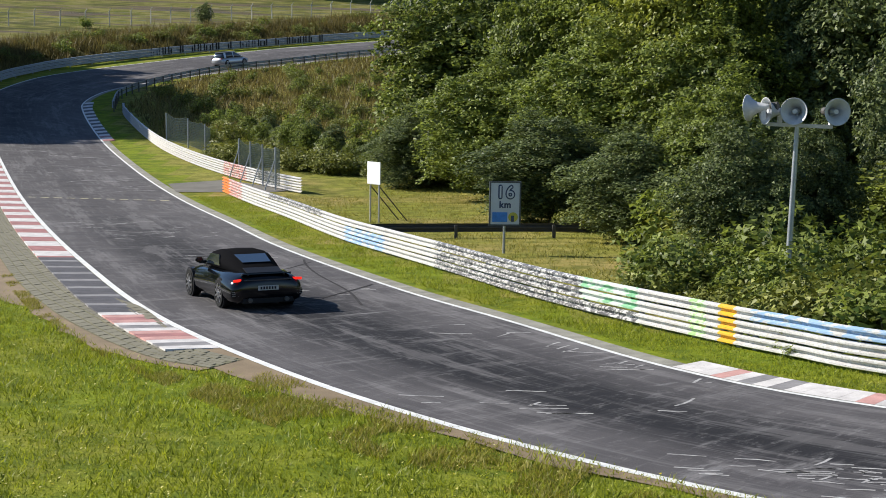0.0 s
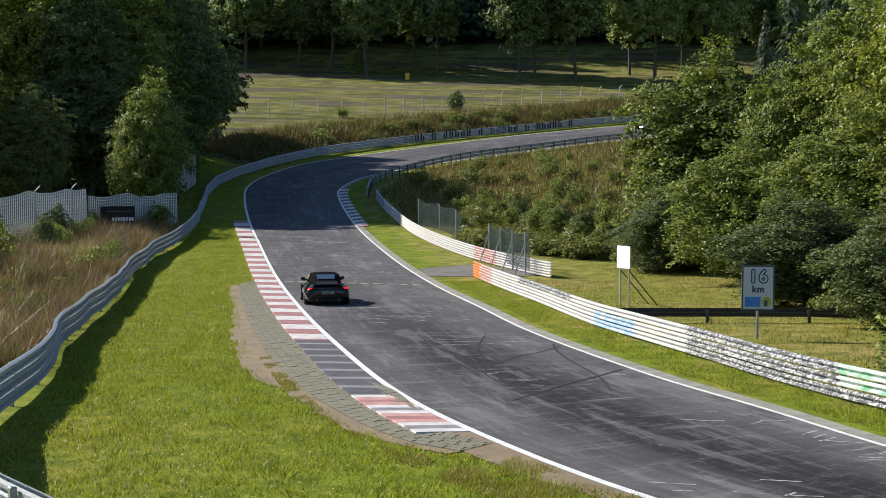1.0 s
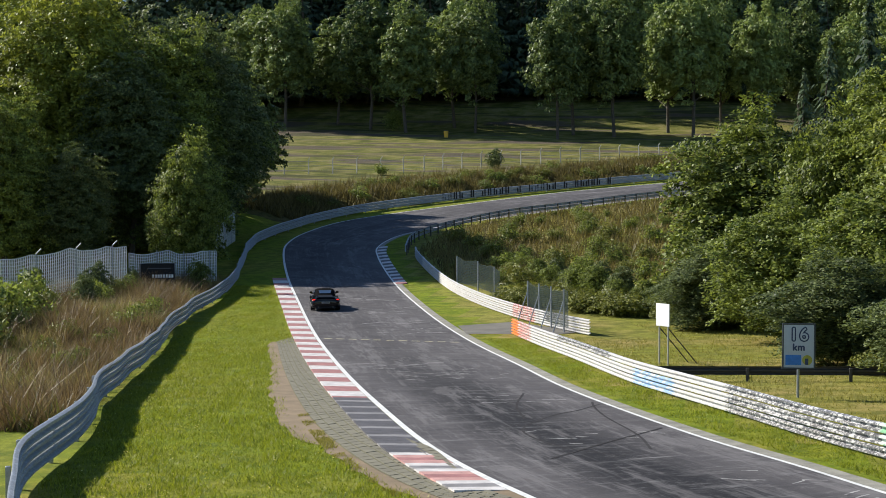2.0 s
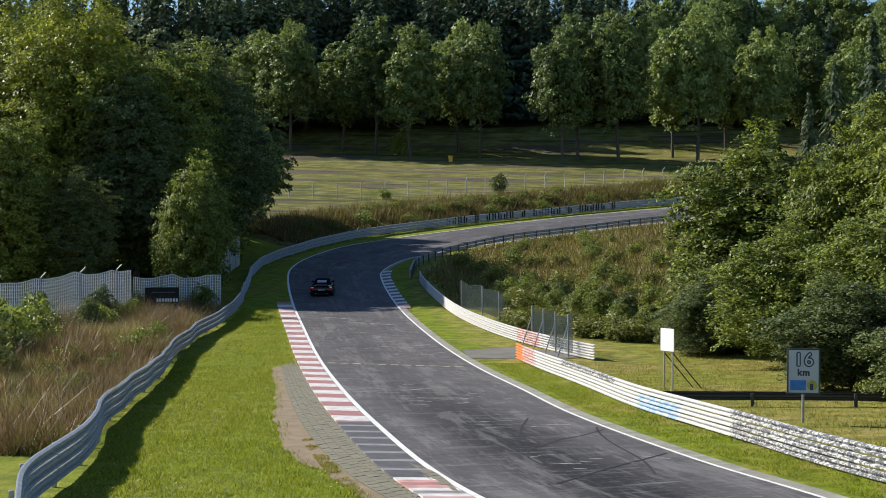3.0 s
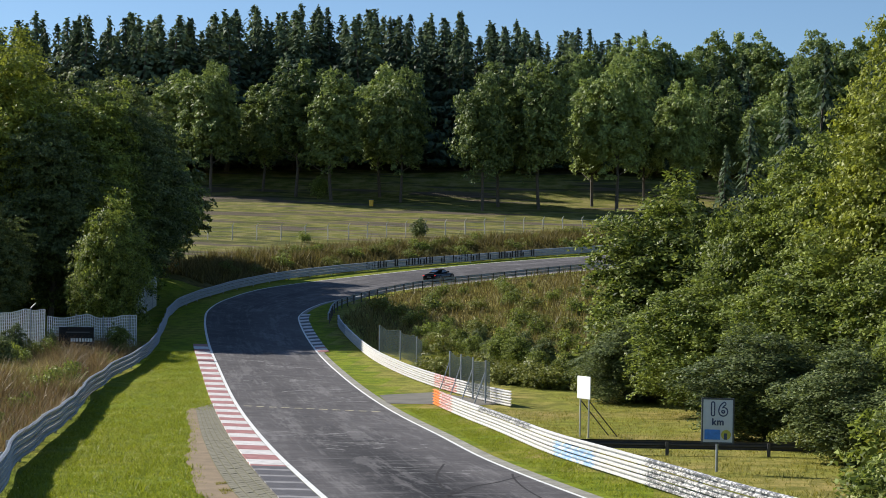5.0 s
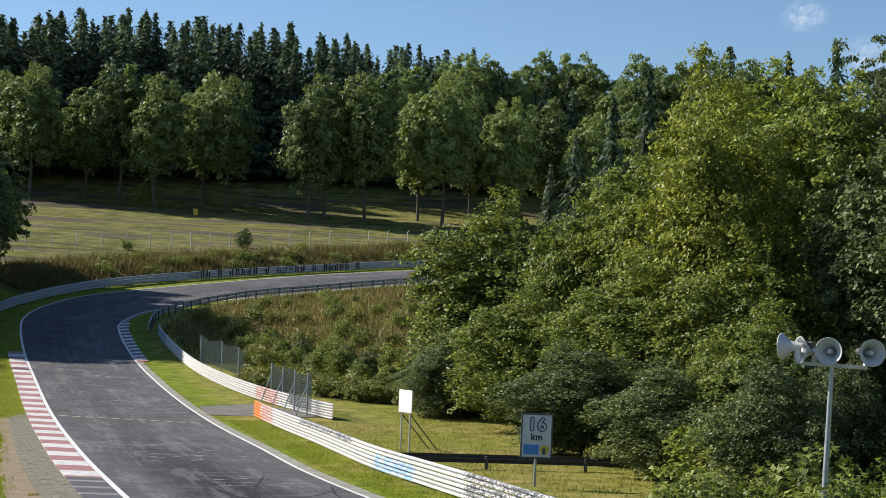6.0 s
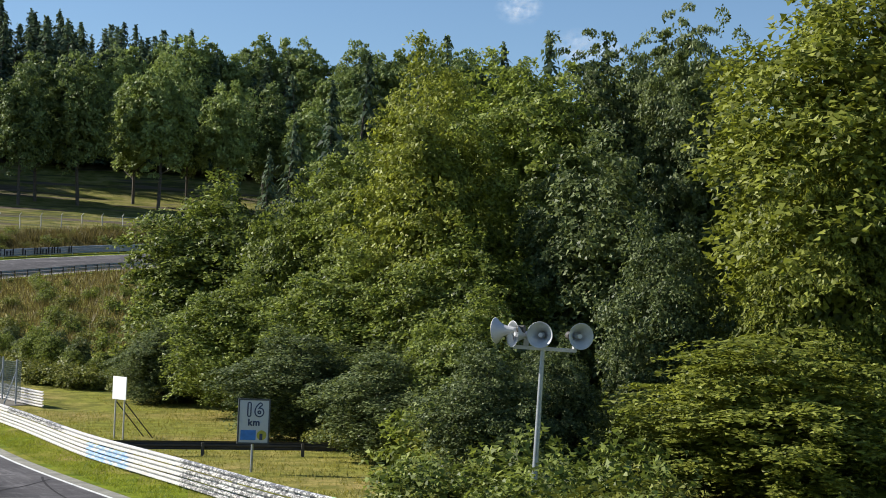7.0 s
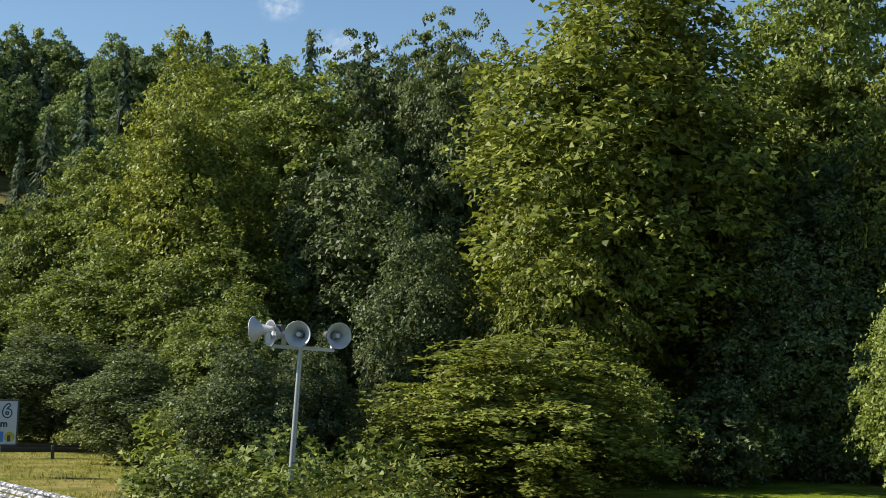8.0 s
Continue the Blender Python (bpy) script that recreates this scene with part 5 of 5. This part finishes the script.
VAPOUR = cloud_material()
for cx, cy, cz, wide in ((392, 1925, 398, 32), (468, 1915, 347, 38), (505, 1905, 345, 22)):
    bm = bmesh.new()
    bmesh.ops.create_grid(bm, x_segments=12, y_segments=12, size=1.0, matrix=pose(0, 0, 0, 90))
    for v in bm.verts:
        v.co.y += 0.15 * noise.noise(v.co * 2)
    me = bpy.data.meshes.new("cloud")
    bm.to_mesh(me)
    bm.free()
    me.materials.append(VAPOUR)
    ob = tagged(new("backdrop_cloud", me), "small thin white cloud in a blue sky", "cloud", kind="structure")
    ob.matrix_basis = pose(cx, cy, cz, 0, 0, -13) @ Matrix.Diagonal((wide, wide, wide * 0.75, 1))

# ---- cars ----
def car_paint(name, c, rough, metal, coat):
    m, nt, b = material(name, rough, metal)
    f = noise_at(nt, 40.0, 3)
    nt.links.new(ramp(nt, f, [(0.3, tuple(v * 0.85 for v in c)), (0.7, c)]), b.inputs["Base Color"])
    b.inputs["Coat Weight"].default_value, b.inputs["Coat Roughness"].default_value = coat, 0.06
    return m


CAR_BLACK = car_paint("car_black", (0.003, 0.0035, 0.005), 0.10, 0.0, 0.0)
CAR_BLACK.node_tree.nodes["Principled BSDF"].inputs["Specular IOR Level"].default_value = 0.42
CAR_SILVER = car_paint("car_silver", (0.50, 0.52, 0.55), 0.35, 0.6, 0.8)
CLOTH = dull(plain("soft_top_cloth", (0.006, 0.006, 0.007), 0.95, scale=20), 0.02)
GLASS = car_paint("dark_glass", (0.012, 0.018, 0.026), 0.05, 0.0, 1.0)
TYRE = dull(plain("tyre", (0.014, 0.014, 0.014), 0.85), 0.15)
RIM = plain("alloy", (0.22, 0.22, 0.23), 0.35, 0.8)
# White plate greyed in its colour for the shadow at the rear.
PLATE = plain("plate_white_shaded", (0.34, 0.34, 0.33), 0.5, vary=0.05)
TAIL, _nt, _b = material("tail_lamp_red", 0.15)
_b.inputs["Base Color"].default_value = (0.10, 0.003, 0.003, 1)
_b.inputs["Emission Color"].default_value = (1.0, 0.02, 0.01, 1)
_b.inputs["Emission Strength"].default_value = 0.8
TAIL_DIM, _nt, _b = material("tail_lamp_unlit", 0.15)
_b.inputs["Base Color"].default_value = (0.16, 0.006, 0.006, 1)
CHROME = plain("bright_metal", (0.6, 0.6, 0.6), 0.15, 1.0, vary=0.05, relief=0)


def loft(stations, ring, mat, name, parent, cap=True, label=""):
    """A closed shell through cross-sections: ring(station) gives the half outline from the bottom up."""
    bm = bmesh.new()
    rings = []
    for st in stations:
        half = ring(st)
        y = st[0]
        pts = [(x, z) for x, z in half] + [(-x, z) for x, z in reversed(half) if x > 1e-4]
        rings.append([bm.verts.new((x, y, z)) for x, z in pts])
    for a, b in zip(rings, rings[1:]):
        for i in range(len(a)):
            bm.faces.new((a[i], a[(i + 1) % len(a)], b[(i + 1) % len(a)], b[i]))
    if cap:
        bm.faces.new(rings[0])
        bm.faces.new(rings[-1][::-1])
    bmesh.ops.recalc_face_normals(bm, faces=bm.faces)
    return part(name, bm, mat, parent, label, smoothed=True)


def body_ring(st):
    _, w, z0, z1 = st
    h = z1 - z0
    return [(0, z0), (w * 0.80, z0), (w * 0.94, z0 + 0.07 * h), (w * 0.99, z0 + 0.24 * h), (w, z0 + 0.44 * h), (w * 0.975, z0 + 0.62 * h), (w * 0.90, z0 + 0.78 * h), (w * 0.76, z0 + 0.90 * h), (w * 0.55, z0 + 0.965 * h), (w * 0.3, z1), (0, z1 + 0.012)]


def roof_ring(st):
    _, w0, z0, w1, z1 = st
    return [(0, z0), (w0, z0), (w0 * 0.6 + w1 * 0.4, z0 + 0.5 * (z1 - z0)), (w1, z0 + 0.86 * (z1 - z0)), (w1 * 0.72, z0 + 0.97 * (z1 - z0)), (0, z1)]


def wheel(car, x, y, r, wide):
    out = 1 if x > 0 else -1
    hub = new("wheel")
    bm = bmesh.new()
    prof = [(r * 0.70, -wide / 2), (r * 0.95, -wide / 2), (r, -wide * 0.36), (r, wide * 0.36), (r * 0.95, wide / 2), (r * 0.70, wide / 2)]
    seg, rings = 28, []
    for q, o in prof:
        rings.append([bm.verts.new((o, math.cos(i * 2 * math.pi / seg) * q, math.sin(i * 2 * math.pi / seg) * q)) for i in range(seg)])
    for a, b in zip(rings, rings[1:] + rings[:1]):
        for i in range(seg):
            bm.faces.new((a[i], a[(i + 1) % seg], b[(i + 1) % seg], b[i]))
    bmesh.ops.recalc_face_normals(bm, faces=bm.faces)
    me = bpy.data.meshes.new("wheel")
    bm.to_mesh(me)
    bm.free()
    me.materials.append(TYRE)
    bpy.data.objects.remove(hub)
    hub = new("wheel", me)
    hub.parent, hub.matrix_basis = car, pose(x, y, r)
    bm = bmesh.new()
    bmesh.ops.create_cone(bm, cap_ends=True, segments=24, radius1=r * 0.2, radius2=r * 0.14, depth=0.05, matrix=pose(out * wide * 0.47, 0, 0, 0, 90 * out))
    for k in range(10):
        slab(bm, pose(out * wide * 0.46, 0, 0, k * 36) @ pose(0, 0, r * 0.38), 0.03, 0.05, r * 0.66)
    part("rim", bm, RIM, hub)
    # Black backing plate stands in for the shaded hollow behind the spokes.
    bm = bmesh.new()
    bmesh.ops.create_cone(bm, cap_ends=True, segments=24, radius1=r * 0.69, radius2=r * 0.69, depth=0.02, matrix=pose(out * wide * 0.05, 0, 0, 0, 90))
    part("dark_backing", bm, BLACK, hub)
    return hub


def block(name, m, sx, sy, sz, mat, parent, bevel=0.02, label=""):
    bm = bmesh.new()
    slab(bm, m, sx, sy, sz, bevel)
    return part(name, bm, mat, parent, label)


def sheet(name, quad, mat, parent, thick=0.01):
    """A pane through four corners, with some thickness."""
    a, b, c, d = (Vector(q) for q in quad)
    n = (b - a).cross(d - a).normalized() * thick
    v = [*(p + n for p in (a, b, c, d)), *(p - n for p in (a, b, c, d))]
    return build(name, v, [(0, 1, 2, 3), (7, 6, 5, 4), (0, 4, 5, 1), (1, 5, 6, 2), (2, 6, 7, 3), (3, 7, 4, 0)], mat, parent)


def make_sports_car():
    car = tagged(new("sports_car"), "glossy black two-door sports car with a closed cloth top", "car")
    loft([(-2.28, 0.66, 0.34, 0.66), (-2.25, 0.80, 0.26, 0.76), (-2.17, 0.88, 0.21, 0.835), (-2.02, 0.915, 0.18, 0.875), (-1.8, 0.94, 0.17, 0.90), (-1.5, 0.955, 0.16, 0.925), (-1.2, 0.955, 0.16, 0.935), (-0.85, 0.93, 0.15, 0.93), (-0.4, 0.895, 0.14, 0.925), (0.1, 0.885, 0.14, 0.915),
          (0.6, 0.89, 0.14, 0.89), (1.0, 0.905, 0.15, 0.86), (1.35, 0.915, 0.16, 0.815), (1.65, 0.90, 0.17, 0.755), (1.9, 0.85, 0.18, 0.68), (2.1, 0.75, 0.21, 0.59), (2.22, 0.62, 0.26, 0.51), (2.27, 0.48, 0.32, 0.45)], body_ring, CAR_BLACK, "body", car)
    loft([(-1.95, 0.46, 0.84, 0.26, 0.90), (-1.72, 0.54, 0.85, 0.38, 0.955), (-1.40, 0.61, 0.86, 0.47, 1.06), (-1.05, 0.66, 0.88, 0.53, 1.16), (-0.65, 0.69, 0.89, 0.565, 1.245), (-0.20, 0.70, 0.89, 0.58, 1.292), (0.20, 0.70, 0.89, 0.57, 1.29), (0.50, 0.69, 0.88, 0.54, 1.245)], roof_ring, CLOTH, "soft_top", car, label="matt black cloth top")
    loft([(0.49, 0.70, 0.87, 0.545, 1.24), (0.78, 0.70, 0.86, 0.48, 1.08), (1.12, 0.68, 0.83, 0.42, 0.87)], roof_ring, GLASS, "windscreen", car)
    sheet("rear_window", [(-0.36, -1.40, 1.075), (0.36, -1.40, 1.075), (0.40, -0.84, 1.222), (-0.40, -0.84, 1.222)], GLASS, car)
    for s in (-1, 1):
        sheet("side_window", [(s * 0.705, -0.62, 0.945), (s * 0.705, 0.60, 0.925), (s * 0.605, 0.42, 1.17), (s * 0.62, -0.36, 1.195)], GLASS, car)
        m = block("mirror", pose(s * 0.86, 0.62, 0.985, 0, 0, s * 8), 0.20, 0.10, 0.13, CAR_BLACK, car, 0.03)
        block("mirror_foot", pose(s * 0.76, 0.64, 0.93), 0.22, 0.06, 0.08, BLACK, m, 0.01)
        block("tail_lamp", pose(s * 0.74, -2.21, 0.735, 0, 0, s * -24), 0.26, 0.06, 0.06, TAIL, car, 0.012, "red tail lamp")
        block("air_outlet", pose(s * 0.80, -2.20, 0.42, 0, 0, s * 18), 0.20, 0.04, 0.14, BLACK, car, 0.01)
        for k in range(3):
            block("outlet_slat", pose(s * 0.81, -2.23, 0.375 + 0.045 * k, 0, 0, s * 18), 0.16, 0.015, 0.012, RIM, car, 0.003)
        bm = bmesh.new()
        bmesh.ops.create_cone(bm, cap_ends=True, segments=16, radius1=0.055, radius2=0.055, depth=0.12, matrix=pose(s * 0.46, -2.27, 0.26, 90))
        part("exhaust", bm, STEEL_DARK, car)
        block("headlight", pose(s * 0.66, 1.93, 0.60, -30, 0, s * -10), 0.26, 0.20, 0.08, CHROME, car, 0.03)
    block("light_strip", pose(0, -2.262, 0.735), 1.20, 0.03, 0.03, GLASS, car, 0.008)
    sp = block("spoiler", pose(0, -2.12, 0.868, -12), 1.24, 0.20, 0.03, CAR_BLACK, car, 0.012)
    for s in (-1, 1):
        block("spoiler_stay", pose(s * 0.45, -2.08, 0.845), 0.05, 0.10, 0.06, BLACK, sp, 0.01)
    block("engine_grille", pose(0, -1.86, 0.930, 14), 0.9, 0.38, 0.02, BLACK, car, 0.006)
    block("diffuser", pose(0, -2.22, 0.25), 1.30, 0.10, 0.14, BLACK, car, 0.02)
    pl = block("number_plate", pose(0, -2.285, 0.545), 0.52, 0.02, 0.115, PLATE, car, 0.004)
    for k in range(6):
        block("plate_bar", pose(-0.18 + 0.07 * k, -2.298, 0.545), 0.04, 0.006, 0.065, BLACK, pl, 0)
    for s in (-1, 1):
        wheel(car, s * 0.80, 1.36, 0.335, 0.26)
        wheel(car, s * 0.79, -1.27, 0.345, 0.32)
        for y in (1.36, -1.27):
            # No arch is cut; a black disc stands in for its shaded gap.
            bm = bmesh.new()
            bmesh.ops.create_cone(bm, cap_ends=True, segments=28, radius1=0.385, radius2=0.385, depth=0.05, matrix=pose(s * 0.886, y, 0.345, 0, 90))
            part("arch_shade_disc", bm, BLACK, car)
    return car


def make_family_car():
    car = tagged(new("family_car"), "silver five-door family car with dark windows", "car")
    loft([(-2.2, 0.78, 0.35, 0.92), (-2.05, 0.88, 0.26, 1.0), (-1.4, 0.91, 0.22, 1.02), (0.0, 0.91, 0.21, 1.0), (0.9, 0.90, 0.21, 0.98), (1.5, 0.88, 0.23, 0.90), (2.0, 0.80, 0.26, 0.78), (2.2, 0.62, 0.34, 0.62)], body_ring, CAR_SILVER, "body", car)
    loft([(-2.05, 0.76, 0.94, 0.60, 1.15), (-1.75, 0.78, 0.95, 0.62, 1.50), (-0.9, 0.80, 0.96, 0.63, 1.60), (0.2, 0.80, 0.96, 0.62, 1.58), (0.7, 0.79, 0.95, 0.56, 1.40), (1.35, 0.74, 0.90, 0.50, 0.96)], roof_ring, GLASS, "cabin", car, label="dark glazed cabin")
    block("roof", pose(0, -0.75, 1.585), 1.12, 2.1, 0.05, CAR_SILVER, car, 0.02)
    for s in (-1, 1):
        sheet("pillar", [(s * 0.81, -1.75, 0.96), (s * 0.81, -1.45, 0.96), (s * 0.66, -1.40, 1.55), (s * 0.66, -1.70, 1.50)], CAR_SILVER, car)
        sheet("pillar", [(s * 0.82, -0.35, 0.96), (s * 0.82, -0.25, 0.96), (s * 0.66, -0.25, 1.57), (s * 0.66, -0.35, 1.57)], CAR_SILVER, car)
        block("tail_lamp", pose(s * 0.76, -2.12, 0.86, 0, 0, s * -20), 0.22, 0.06, 0.16, TAIL_DIM, car, 0.01)
        block("mirror", pose(s * 0.98, 0.75, 1.04), 0.18, 0.10, 0.14, CAR_SILVER, car, 0.02)
        wheel(car, s * 0.80, 1.35, 0.34, 0.22)
        wheel(car, s * 0.80, -1.35, 0.34, 0.22)
        for y in (1.35, -1.35):
            # Black disc in place of the shaded gap round the wheel.
            bm = bmesh.new()
            bmesh.ops.create_cone(bm, cap_ends=True, segments=28, radius1=0.38, radius2=0.38, depth=0.05, matrix=pose(s * 0.875, y, 0.345, 0, 90))
            part("arch_shade_disc", bm, BLACK, car)
    block("number_plate", pose(0, -2.22, 0.66), 0.52, 0.02, 0.11, PLATE, car, 0.004)
    return car


sports_car = make_sports_car()
silver_car = make_family_car()


def drive(rows):
    """Poses of a car along plan points; it heads along its way and leans with the slope."""
    out = []
    for i, (t, x, y) in enumerate(rows):
        a, b = rows[max(0, i - 1)], rows[min(len(rows) - 1, i + 1)]
        dx, dy = b[1] - a[1], b[2] - a[2]
        rise = math.degrees(math.atan2(level(b[2]) - level(a[2]), math.hypot(dx, dy)))
        out.append((t, pose(x, y, level(y) + 0.01, 0, 0, math.degrees(math.atan2(-dx, dy))) @ pose(0, 0, 0, rise)))
    return out


def motions():
    walk(sports_car, drive([(0.0, -5.15, 39.6), (0.5, -10.9, 52.0), (1.0, -15.9, 66.7), (1.5, -21.0, 83.5), (2.2, -28.3, 106), (3.0, -34.0, 127.2), (3.5, -35.8, 141.0), (4.0, -34.4, 150.4), (4.2, -33.2, 154.8), (4.7, -28.0, 168.6),
                            (5.3, -20.0, 187.0), (5.5, -16.4, 191.0), (6.2, -2.5, 205), (7.0, 13, 218), (8.0, 31, 232)]))
    walk(silver_car, drive([(0.0, -24.1, 180), (0.5, -15.0, 192), (1.0, -5.0, 203), (1.7, 9, 215), (2.8, 29, 230), (8.0, 120, 290)]))


motions()
